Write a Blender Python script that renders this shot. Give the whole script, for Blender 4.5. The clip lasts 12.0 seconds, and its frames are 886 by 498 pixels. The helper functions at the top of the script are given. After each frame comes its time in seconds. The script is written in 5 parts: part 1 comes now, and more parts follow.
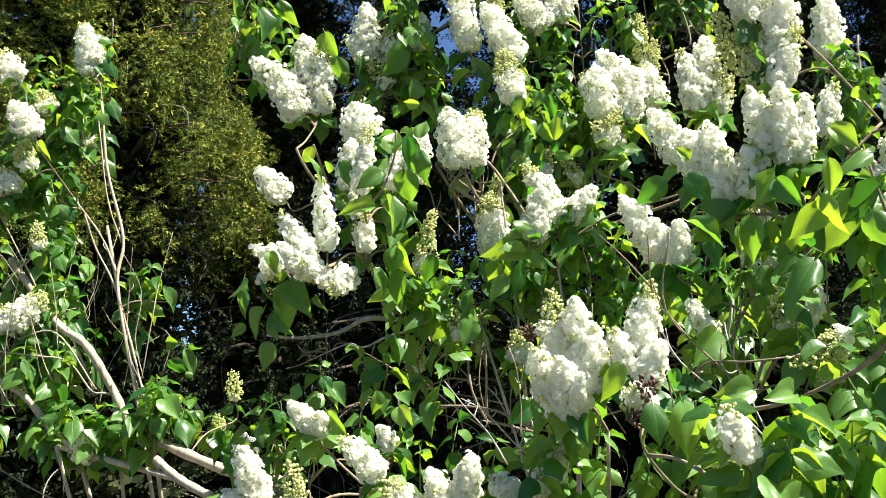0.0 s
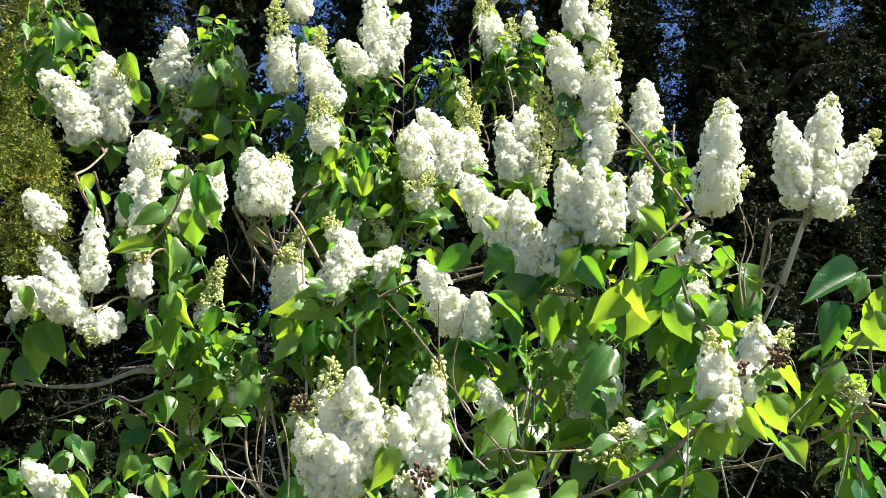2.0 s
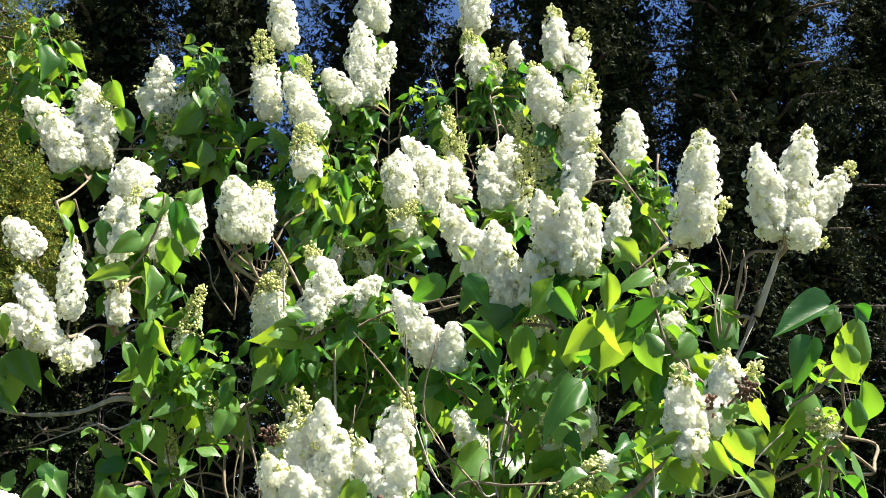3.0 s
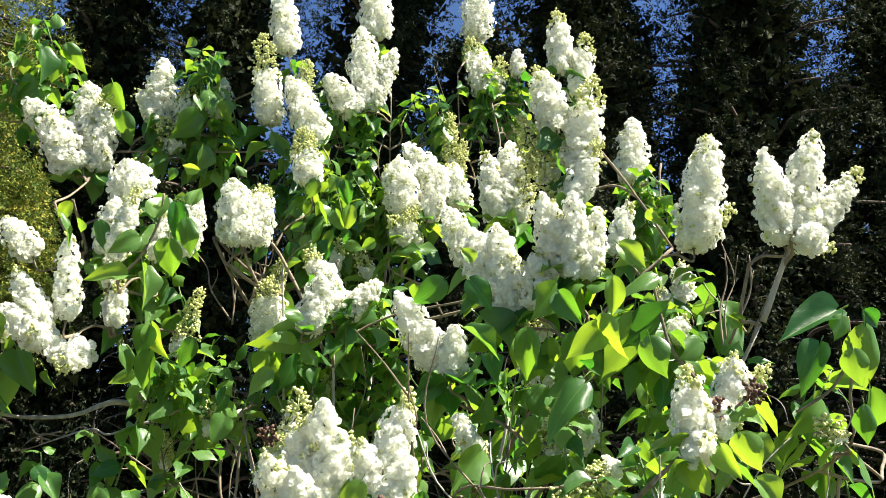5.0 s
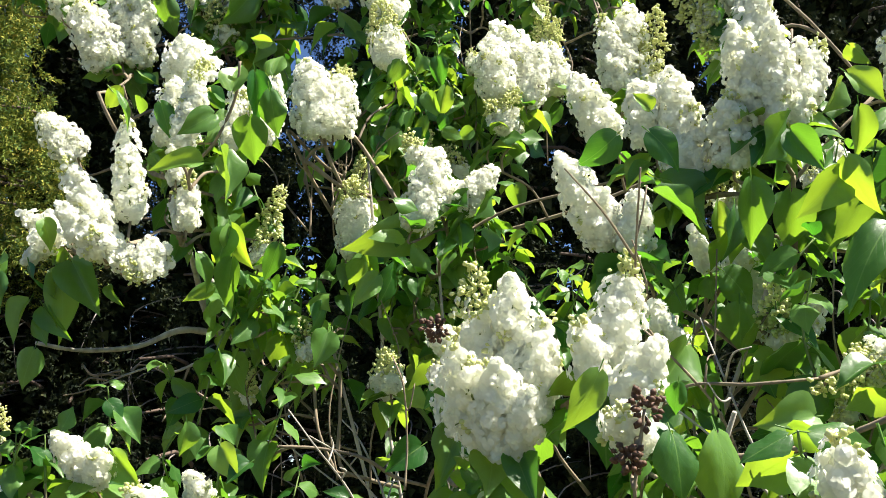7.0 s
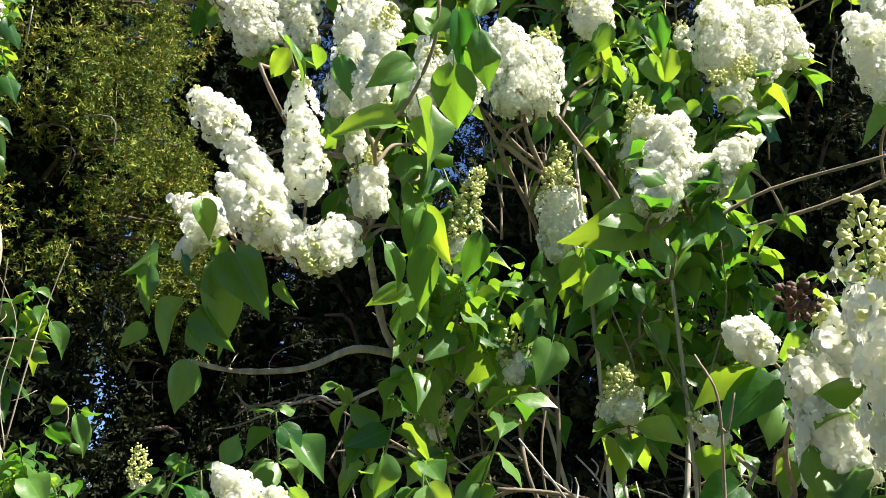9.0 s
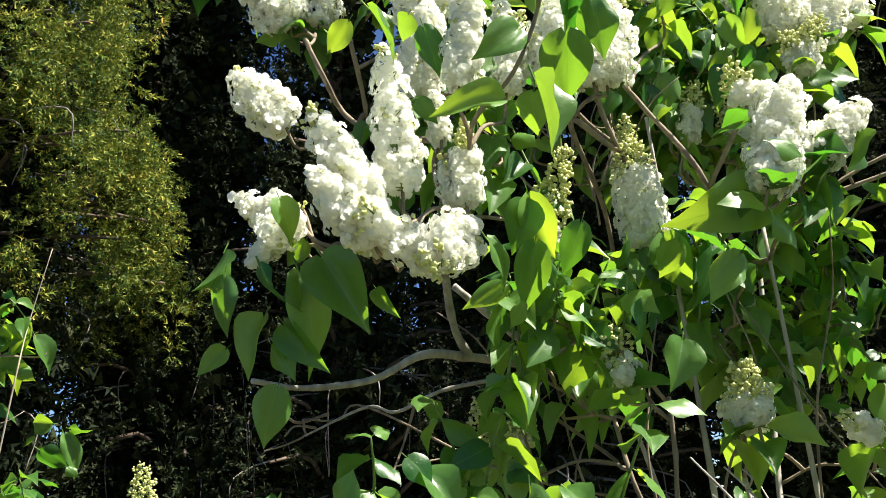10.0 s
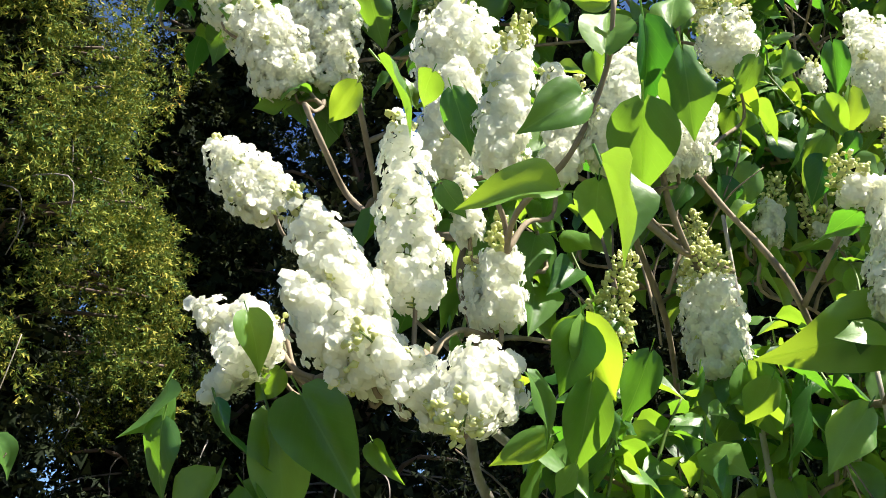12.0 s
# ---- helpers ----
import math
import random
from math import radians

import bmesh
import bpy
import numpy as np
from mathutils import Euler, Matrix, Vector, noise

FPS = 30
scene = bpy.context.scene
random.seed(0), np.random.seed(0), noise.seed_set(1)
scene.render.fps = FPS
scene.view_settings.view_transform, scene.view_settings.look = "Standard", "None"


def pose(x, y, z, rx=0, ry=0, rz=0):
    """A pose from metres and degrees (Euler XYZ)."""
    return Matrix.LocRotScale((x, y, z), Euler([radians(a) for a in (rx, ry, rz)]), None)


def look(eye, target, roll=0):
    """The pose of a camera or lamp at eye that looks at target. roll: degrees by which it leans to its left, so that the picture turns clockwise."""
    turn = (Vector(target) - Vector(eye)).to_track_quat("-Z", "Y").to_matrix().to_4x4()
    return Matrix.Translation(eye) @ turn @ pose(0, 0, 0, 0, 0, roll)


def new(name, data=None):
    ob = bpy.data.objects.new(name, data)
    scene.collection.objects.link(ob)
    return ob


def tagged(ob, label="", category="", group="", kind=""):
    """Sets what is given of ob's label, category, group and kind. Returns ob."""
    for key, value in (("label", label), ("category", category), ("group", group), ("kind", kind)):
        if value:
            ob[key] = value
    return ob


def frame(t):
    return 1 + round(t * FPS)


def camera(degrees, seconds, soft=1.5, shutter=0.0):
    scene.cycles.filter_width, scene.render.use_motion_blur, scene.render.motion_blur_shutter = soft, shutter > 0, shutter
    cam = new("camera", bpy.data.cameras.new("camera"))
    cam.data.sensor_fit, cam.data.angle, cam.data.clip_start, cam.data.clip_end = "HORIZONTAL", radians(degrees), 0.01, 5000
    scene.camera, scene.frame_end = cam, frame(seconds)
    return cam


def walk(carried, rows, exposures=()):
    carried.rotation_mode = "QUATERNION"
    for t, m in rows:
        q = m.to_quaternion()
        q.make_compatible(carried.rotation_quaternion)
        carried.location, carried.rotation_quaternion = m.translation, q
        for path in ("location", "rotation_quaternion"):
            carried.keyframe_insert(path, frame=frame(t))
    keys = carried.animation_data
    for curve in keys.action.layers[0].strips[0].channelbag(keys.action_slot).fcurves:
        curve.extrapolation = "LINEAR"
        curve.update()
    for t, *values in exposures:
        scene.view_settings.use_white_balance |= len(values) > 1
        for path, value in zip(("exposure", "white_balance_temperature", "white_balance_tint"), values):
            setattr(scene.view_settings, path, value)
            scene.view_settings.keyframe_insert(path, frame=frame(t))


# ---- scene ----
# ---- camera ----
cam = camera(48.2, 12.0, 0.75)
# seconds, eye in metres, yaw, pitch and lean in degrees
ROWS = [
    (0.0, -0.0123, -0.0056, 1.3937, -0.19, 9.08, 0.97),
    (0.5, -0.0408, -0.0102, 1.3920, -3.93, 8.91, 0.61),
    (1.0, -0.0465, 0.0196, 1.3950, -8.26, 8.73, -1.64),
    (1.5, 0.0298, 0.1477, 1.4226, -10.25, 10.45, -1.84),
    (2.0, 0.0813, 0.1968, 1.4389, -11.18, 12.54, -2.35),
    (2.5, 0.1232, 0.1946, 1.4530, -10.82, 13.49, -2.45),
    (3.0, 0.1376, 0.1882, 1.4513, -11.23, 14.04, -2.62),
    (3.2, 0.1335, 0.1923, 1.4466, -11.00, 14.19, -2.51),
    (5.0, 0.1334, 0.2233, 1.4242, -11.56, 15.03, -3.19),
    (5.5, 0.1364, 0.2563, 1.4107, -11.20, 15.30, -3.48),
    (6.0, 0.1902, 0.3822, 1.3763, -10.55, 13.13, -4.14),
    (6.5, 0.0992, 0.5589, 1.3373, -9.40, 11.05, -2.90),
    (7.0, -0.0637, 0.7729, 1.3536, -10.75, 12.60, -0.40),
    (7.2, -0.0950, 0.8191, 1.3602, -12.00, 12.84, -0.21),
    (8.8, -0.1904, 1.2326, 1.3668, -3.97, 17.26, -0.12),
    (9.0, -0.1996, 1.2814, 1.3380, -3.93, 15.79, -1.34),
    (9.5, -0.2969, 1.3995, 1.3192, -4.60, 12.32, -0.78),
    (10.0, -0.4565, 1.4971, 1.4195, -7.16, 14.50, 2.40),
    (10.5, -0.4712, 1.6143, 1.4787, -8.42, 16.27, 2.04),
    (11.0, -0.4352, 1.7691, 1.5151, -9.78, 16.69, -0.81),
    (11.5, -0.4298, 1.8366, 1.5347, -11.27, 18.17, -2.19),
    (12.0, -0.4119, 1.8410, 1.5737, -6.54, 19.10, -0.15),
]
walk(cam, [(t, pose(x, y, z, 90 + pitch, lean, yaw)) for t, x, y, z, yaw, pitch, lean in ROWS],
     [(0.0, 1.68), (5.5, 1.68), (7.0, 1.60), (9.0, 1.50), (10.0, 1.52), (12.0, 1.60)])

# ---- sky and sun ----
SUN_FROM = Vector((0.50, -0.14, 0.85)).normalized()
world = bpy.data.worlds.new("sky")
scene.world = world
world.use_nodes = True
sky = world.node_tree.nodes.new("ShaderNodeTexSky")
sky.sky_type = "NISHITA"
sky.sun_disc = False
sky.altitude, sky.air_density, sky.dust_density, sky.ozone_density = 3000, 1.0, 0.0, 7.0
sky.sun_elevation = math.asin(SUN_FROM.z)
sky.sun_rotation = math.atan2(SUN_FROM.x, SUN_FROM.y)
world.node_tree.links.new(sky.outputs[0], world.node_tree.nodes["Background"].inputs[0])
world.node_tree.nodes["Background"].inputs[1].default_value = 0.052
sun = new("sun", bpy.data.lights.new("sun", "SUN"))
sun.data.energy, sun.data.angle, sun.data.color = 5.2, radians(0.55), (1.0, 0.94, 0.82)
sun.matrix_world = look(SUN_FROM * 30, (0, 0, 0))


# ---- materials ----
def material(name):
    m = bpy.data.materials.new(name)
    m.use_nodes = True
    return m, m.node_tree.nodes, m.node_tree.links, m.node_tree.nodes["Principled BSDF"]


def ramp(nodes, *stops):
    r = nodes.new("ShaderNodeValToRGB")
    e = r.color_ramp.elements
    while len(e) < len(stops):
        e.new(0.5)
    for el, (p, c) in zip(e, stops):
        el.position, el.color = p, (*c, 1)
    return r


def noise_tex(nodes, links, scale, detail=3.0, coord="Object"):
    tc = nodes.new("ShaderNodeTexCoord")
    n = nodes.new("ShaderNodeTexNoise")
    n.inputs["Scale"].default_value, n.inputs["Detail"].default_value = scale, detail
    links.new(tc.outputs[coord], n.inputs["Vector"])
    return n


def math_node(nodes, links, op, a, b=None):
    n = nodes.new("ShaderNodeMath")
    n.operation = op
    for i, v in enumerate((a, b)):
        if v is None:
            continue
        if isinstance(v, (int, float)):
            n.inputs[i].default_value = v
        else:
            links.new(v, n.inputs[i])
    return n.outputs[0]


def chance(nodes, links):
    """A number from 0 to 1 that differs from piece to piece."""
    info = nodes.new("ShaderNodeObjectInfo")
    geo = nodes.new("ShaderNodeNewGeometry")
    s = math_node(nodes, links, "ADD", info.outputs["Random"], geo.outputs["Random Per Island"])
    return math_node(nodes, links, "FRACT", s)


def see_through(nodes, links, bsdf, colour, share):
    """Lets light shine through a thin leaf or petal."""
    tr = nodes.new("ShaderNodeBsdfTranslucent")
    mix = nodes.new("ShaderNodeMixShader")
    mix.inputs[0].default_value = share
    if isinstance(colour, tuple):
        tr.inputs[0].default_value = (*colour, 1)
    else:
        links.new(colour, tr.inputs[0])
    links.new(bsdf.outputs[0], mix.inputs[1])
    links.new(tr.outputs[0], mix.inputs[2])
    links.new(mix.outputs[0], nodes["Material Output"].inputs[0])


def leaf_material(name, dark, light, glow_a, glow_b, share):
    m, nodes, links, bsdf = material(name)
    uv = nodes.new("ShaderNodeUVMap")
    sep = nodes.new("ShaderNodeSeparateXYZ")
    links.new(uv.outputs[0], sep.inputs[0])
    across = math_node(nodes, links, "ABSOLUTE", math_node(nodes, links, "SUBTRACT", sep.outputs[0], 0.5))
    # side veins run outwards and forwards from the midrib
    slant = math_node(nodes, links, "SUBTRACT", sep.outputs[1], math_node(nodes, links, "POWER", across, 0.8))
    saw = math_node(nodes, links, "ABSOLUTE", math_node(nodes, links, "SUBTRACT", math_node(nodes, links, "FRACT", math_node(nodes, links, "MULTIPLY", slant, 6.0)), 0.5))
    side = math_node(nodes, links, "LESS_THAN", saw, 0.05)
    rib = math_node(nodes, links, "LESS_THAN", across, 0.013)
    vein = math_node(nodes, links, "MAXIMUM", math_node(nodes, links, "MULTIPLY", side, 0.14), math_node(nodes, links, "MULTIPLY", rib, 0.6))
    c = ramp(nodes, (0.0, dark), (1.0, light))
    links.new(chance(nodes, links), c.inputs[0])
    n = noise_tex(nodes, links, 6.0, 4.0, "UV")
    blotch = nodes.new("ShaderNodeMixRGB")
    blotch.blend_type = "MULTIPLY"
    blotch.inputs[0].default_value = 0.45
    spot = ramp(nodes, (0.3, (0.6, 0.62, 0.55)), (0.7, (1.15, 1.12, 1.0)))
    links.new(n.outputs[0], spot.inputs[0])
    links.new(c.outputs[0], blotch.inputs[1])
    links.new(spot.outputs[0], blotch.inputs[2])
    veined = nodes.new("ShaderNodeMixRGB")
    links.new(math_node(nodes, links, "MULTIPLY", vein, 0.6), veined.inputs[0])
    links.new(blotch.outputs[0], veined.inputs[1])
    veined.inputs[2].default_value = (light[0] * 2.2, light[1] * 1.7, light[2] * 1.8, 1)
    links.new(veined.outputs[0], bsdf.inputs["Base Color"])
    links.new(math_node(nodes, links, "ADD", math_node(nodes, links, "MULTIPLY", n.outputs[0], 0.32), 0.22), bsdf.inputs["Roughness"])
    bsdf.inputs["Specular IOR Level"].default_value = 0.5
    bump = nodes.new("ShaderNodeBump")
    bump.inputs["Strength"].default_value, bump.inputs["Distance"].default_value = 0.35, 0.002
    links.new(math_node(nodes, links, "ADD", math_node(nodes, links, "MULTIPLY", vein, -1.0), n.outputs[0]), bump.inputs["Height"])
    links.new(bump.outputs[0], bsdf.inputs["Normal"])
    g = ramp(nodes, (0.0, glow_a), (1.0, glow_b))
    links.new(chance(nodes, links), g.inputs[0])
    gv = nodes.new("ShaderNodeMixRGB")
    gv.blend_type = "MULTIPLY"
    links.new(vein, gv.inputs[0])
    links.new(g.outputs[0], gv.inputs[1])
    gv.inputs[2].default_value = (0.75, 0.8, 0.5, 1)
    see_through(nodes, links, bsdf, gv.outputs[0], share)
    return m


def tinted(name, a, b, rough=0.6, glow=None, share=0.3, scale=40.0, relief=0.0):
    """Colour that varies from piece to piece between a and b, with a fine grain."""
    m, nodes, links, bsdf = material(name)
    c = ramp(nodes, (0.0, a), (1.0, b))
    n = noise_tex(nodes, links, scale)
    links.new(math_node(nodes, links, "ADD", math_node(nodes, links, "MULTIPLY", chance(nodes, links), 0.65), math_node(nodes, links, "MULTIPLY", n.outputs[0], 0.35)), c.inputs[0])
    links.new(c.outputs[0], bsdf.inputs["Base Color"])
    bsdf.inputs["Roughness"].default_value = rough
    if relief:
        bump = nodes.new("ShaderNodeBump")
        bump.inputs["Distance"].default_value = relief
        links.new(n.outputs[0], bump.inputs["Height"])
        links.new(bump.outputs[0], bsdf.inputs["Normal"])
    if glow:
        see_through(nodes, links, bsdf, glow, share)
    return m


def bark_material(name, a, b, stretch=6.0, scale=60.0):
    m, nodes, links, bsdf = material(name)
    tc = nodes.new("ShaderNodeTexCoord")
    mp = nodes.new("ShaderNodeMapping")
    mp.inputs["Scale"].default_value = (1, 1, 1 / stretch)
    links.new(tc.outputs["Object"], mp.inputs[0])
    n = nodes.new("ShaderNodeTexNoise")
    n.inputs["Scale"].default_value, n.inputs["Detail"].default_value = scale, 6.0
    links.new(mp.outputs[0], n.inputs["Vector"])
    big = noise_tex(nodes, links, scale / 8)
    c = ramp(nodes, (0.3, a), (0.7, b))
    links.new(math_node(nodes, links, "ADD", math_node(nodes, links, "MULTIPLY", n.outputs[0], 0.6), math_node(nodes, links, "MULTIPLY", big.outputs[0], 0.4)), c.inputs[0])
    links.new(c.outputs[0], bsdf.inputs["Base Color"])
    bsdf.inputs["Roughness"].default_value = 0.85
    bump = nodes.new("ShaderNodeBump")
    bump.inputs["Strength"].default_value, bump.inputs["Distance"].default_value = 0.7, 0.004
    links.new(n.outputs[0], bump.inputs["Height"])
    links.new(bump.outputs[0], bsdf.inputs["Normal"])
    return m


def needle_material(name, stops, glow, share):
    """Scaly conifer growth: shoots alike within a tuft, tufts that run from green to rusty."""
    m, nodes, links, bsdf = material(name)
    c = ramp(nodes, *stops)
    broad, fine = noise_tex(nodes, links, 2.2), noise_tex(nodes, links, 14.0)
    both = math_node(nodes, links, "ADD", math_node(nodes, links, "MULTIPLY", broad.outputs[0], 0.55), math_node(nodes, links, "MULTIPLY", fine.outputs[0], 0.75))
    both = math_node(nodes, links, "ADD", both, math_node(nodes, links, "MULTIPLY", chance(nodes, links), 0.5))
    links.new(math_node(nodes, links, "SUBTRACT", both, 0.45), c.inputs[0])
    links.new(c.outputs[0], bsdf.inputs["Base Color"])
    bsdf.inputs["Roughness"].default_value = 0.8
    bsdf.inputs["Specular IOR Level"].default_value = 0.15
    see_through(nodes, links, bsdf, glow, share)
    return m


LEAF = leaf_material("lilac_leaf", (0.016, 0.080, 0.016), (0.128, 0.265, 0.062), (0.09, 0.36, 0.02), (0.50, 0.70, 0.035), 0.38)
PETAL = tinted("white_petal", (0.86, 0.87, 0.77), (0.92, 0.92, 0.86), 0.6, (0.96, 0.96, 0.88), 0.68)
BUD = tinted("cream_bud", (0.50, 0.57, 0.16), (0.82, 0.81, 0.42), 0.5, (0.75, 0.75, 0.35), 0.25)
GREEN_STEM = tinted("green_stem", (0.09, 0.16, 0.03), (0.16, 0.22, 0.06), 0.5)
BARK = bark_material("lilac_bark", (0.19, 0.165, 0.135), (0.57, 0.53, 0.46))
PALE_BARK = bark_material("pale_lilac_bark", (0.20, 0.155, 0.11), (0.55, 0.48, 0.37))
YOUNG_BARK = bark_material("young_lilac_bark", (0.10, 0.075, 0.050), (0.34, 0.27, 0.185))
DEAD = tinted("dead_capsule", (0.05, 0.022, 0.012), (0.13, 0.06, 0.03), 0.7)
NEEDLE = needle_material("conifer_needle", ((0.15, (0.014, 0.052, 0.014)), (0.48, (0.11, 0.16, 0.024)), (0.75, (0.40, 0.36, 0.065)), (0.95, (0.52, 0.22, 0.04))), (0.22, 0.26, 0.04), 0.12)
# The same needles with shade put into the colour, for trees and inner growth.
SHADED_NEEDLE = needle_material("shaded_conifer_needle", ((0.25, (0.005, 0.010, 0.005)), (0.58, (0.022, 0.034, 0.012)), (0.9, (0.095, 0.100, 0.040))), (0.025, 0.03, 0.01), 0.15)
CONIFER_BARK = bark_material("conifer_bark", (0.05, 0.035, 0.025), (0.16, 0.11, 0.08), 8.0, 25.0)
DEAD_TWIG = bark_material("dead_twig_bark", (0.12, 0.10, 0.09), (0.30, 0.27, 0.24), 8.0, 80.0)
SOIL = tinted("soil_and_grass", (0.03, 0.04, 0.012), (0.09, 0.085, 0.04), 0.95, None, 0, 1.5, 0.05)


# ---- mesh helpers ----
def raw_mesh(name, verts, faces, mat, uvs=None, smooth=True):
    """A mesh from arrays; faces is an array of triangles or quads."""
    me = bpy.data.meshes.new(name)
    verts, faces = np.asarray(verts, np.float32), np.asarray(faces, np.int32)
    n, k = faces.shape
    me.vertices.add(len(verts))
    me.vertices.foreach_set("co", verts.ravel())
    me.loops.add(n * k)
    me.loops.foreach_set("vertex_index", faces.ravel())
    me.polygons.add(n)
    me.polygons.foreach_set("loop_start", np.arange(0, n * k, k, dtype=np.int32))
    if uvs is not None:
        layer = me.uv_layers.new(name="UVMap")
        layer.data.foreach_set("uv", np.asarray(uvs, np.float32)[faces.ravel()].ravel())
    me.update(calc_edges=True)
    if smooth:
        me.polygons.foreach_set("use_smooth", np.ones(n, bool))
    me.materials.append(mat)
    return me


def child(name, mesh, parent, label="", kind=""):
    ob = new(name, mesh)
    ob.parent = parent
    return tagged(ob, label, "", "", kind)


def empty(name, place=(0, 0, 0)):
    ob = new(name)
    ob.location = place
    ob.empty_display_size = 0.1
    return ob


def smooth_line(points, steps=5):
    """A Catmull-Rom curve through the points."""
    p = [np.array(q, float) for q in points]
    p = [2 * p[0] - p[1]] + p + [2 * p[-1] - p[-2]]
    out = []
    for a, b, c, d in zip(p, p[1:], p[2:], p[3:]):
        for i in range(steps):
            t = i / steps
            out.append(0.5 * (2 * b + (c - a) * t + (2 * a - 5 * b + 4 * c - d) * t * t + (3 * b - a - 3 * c + d) * t ** 3))
    out.append(p[-2])
    return np.array(out)


def tube_arrays(line, r0, r1, sides=7, knobbly=0.0, rng=None):
    line = np.asarray(line, float)
    n = len(line) + 2
    way = np.gradient(line, axis=0)
    way = np.concatenate([way[:1], way, way[-1:]])
    line = np.concatenate([line[:1], line, line[-1:]])
    way /= np.linalg.norm(way, axis=1)[:, None] + 1e-9
    up = np.where(np.abs(way[:, 2:3]) > 0.9, np.array([[1.0, 0, 0]]), np.array([[0, 0, 1.0]]))
    u = np.cross(way, up)
    u /= np.linalg.norm(u, axis=1)[:, None]
    v = np.cross(way, u)
    a = np.linspace(0, 2 * np.pi, sides, endpoint=False)
    r = np.linspace(r0, r1, n)
    r[0], r[-1] = 0.02 * r0, 0.02 * r1                   # closed ends
    if knobbly:
        r = r * (1 + knobbly * rng.uniform(-1, 1, n))
    verts = line[:, None] + r[:, None, None] * (np.cos(a)[None, :, None] * u[:, None] + np.sin(a)[None, :, None] * v[:, None])
    i = np.arange(n - 1)[:, None] * sides
    j = np.arange(sides)[None]
    k = (j + 1) % sides
    faces = np.stack([i + j, i + k, i + sides + k, i + sides + j], -1).reshape(-1, 4)
    return verts.reshape(-1, 3), faces


class Bag:
    """Gathers arrays for one joined mesh."""

    def __init__(self):
        self.v, self.f, self.u, self.n = [], [], [], 0

    def add(self, verts, faces, uvs=None):
        self.v.append(np.asarray(verts))
        self.f.append(np.asarray(faces) + self.n)
        if uvs is not None:
            self.u.append(uvs)
        self.n += len(verts)

    def mesh(self, name, mat, smooth=True):
        return raw_mesh(name, np.concatenate(self.v), np.concatenate(self.f), mat, np.concatenate(self.u) if self.u else None, smooth)


def frames_for(normal, spin):
    """Rotation matrices whose z axes are the given normals, turned about them by spin."""
    z = normal / (np.linalg.norm(normal, axis=1)[:, None] + 1e-9)
    ref = np.where(np.abs(z[:, 2:3]) > 0.9, np.array([[1.0, 0, 0]]), np.array([[0, 0, 1.0]]))
    x = np.cross(ref, z)
    x /= np.linalg.norm(x, axis=1)[:, None]
    y = np.cross(z, x)
    c, s = np.cos(spin)[:, None], np.sin(spin)[:, None]
    return np.stack([c * x + s * y, c * y - s * x, z], -1)


def scattered(verts, faces, turns, places, sizes):
    """Arrays of many copies of a small shape."""
    v = np.einsum("nij,vj->nvi", turns, verts) * sizes[:, None, None] + places[:, None]
    f = faces[None] + (np.arange(len(places)) * len(verts))[:, None, None]
    return v.reshape(-1, 3), f.reshape(-1, faces.shape[1])


# ---- lilac pieces ----
def leaf_arrays(fold, droop, wave, twist, curl, rows=11, cols=(-1, -0.72, -0.36, 0, 0.36, 0.72, 1)):
    """A heart-shaped blade one unit long and one wide, with its stalk."""
    verts, uvs, faces = [], [], []
    for i in range(rows):
        t = i / (rows - 1)
        m = t ** 1.15                                    # along the midrib
        x = 0.5 * np.interp(t, [0, 0.06, 0.14, 0.24, 0.34, 0.46, 0.58, 0.70, 0.80, 0.90, 1.0], [0.12, 0.44, 0.70, 0.90, 0.99, 0.98, 0.86, 0.65, 0.42, 0.18, 0.0])
        lobe = 0.075 * math.exp(-(t / 0.16) ** 2) + 0.05 * (1 - t) * min(1, 6 * t)
        for s in cols:
            px, py = x * s, m - lobe * abs(s) ** 1.5
            pz = fold * abs(px) * (1 - 0.35 * abs(s)) - curl * px * px * 3 - droop * py * py + wave * math.sin(6 * py + 2 * s) * px * px * 2.5
            a = twist * py
            verts.append((px * math.cos(a) - pz * math.sin(a) + 0.12 * twist * py * py, py, px * math.sin(a) + pz * math.cos(a)))
            uvs.append((px + 0.5, py))
    n = len(cols)
    for i in range(rows - 1):
        for j in range(n - 1):
            a = i * n + j
            faces.append((a, a + 1, a + n + 1, a + n))
    # the stalk
    b = len(verts)
    for y, r in ((0.02, 0.016), (-0.22, 0.020)):
        for a in (0, 2.1, 4.2):
            verts.append((r * math.cos(a), y, r * math.sin(a) - 0.01 - 0.5 * droop * y * y))
            uvs.append((0.5, 0.3))
    for j in range(3):
        faces.append((b + j, b + (j + 1) % 3, b + 3 + (j + 1) % 3, b + 3 + j))
    return np.array(verts), np.array(faces), np.array(uvs)


leaf_rng = np.random.default_rng(5)
LEAF_BENDS = [leaf_rng.uniform((0.05, 0.05, 0.08, -0.5, -0.2), (0.75, 0.5, 0.28, 0.5, 0.35)) for i in range(14)]
LEAF_SHAPES = [leaf_arrays(*b) for b in LEAF_BENDS]
LIGHT_LEAVES = [leaf_arrays(*b, 8, (-1, -0.5, 0, 0.5, 1)) for b in LEAF_BENDS]
LEAF_MESHES = [raw_mesh("lilac_leaf", v, f, LEAF, u) for v, f, u in LEAF_SHAPES]
leaf_count = {}
leaf_rest = {}


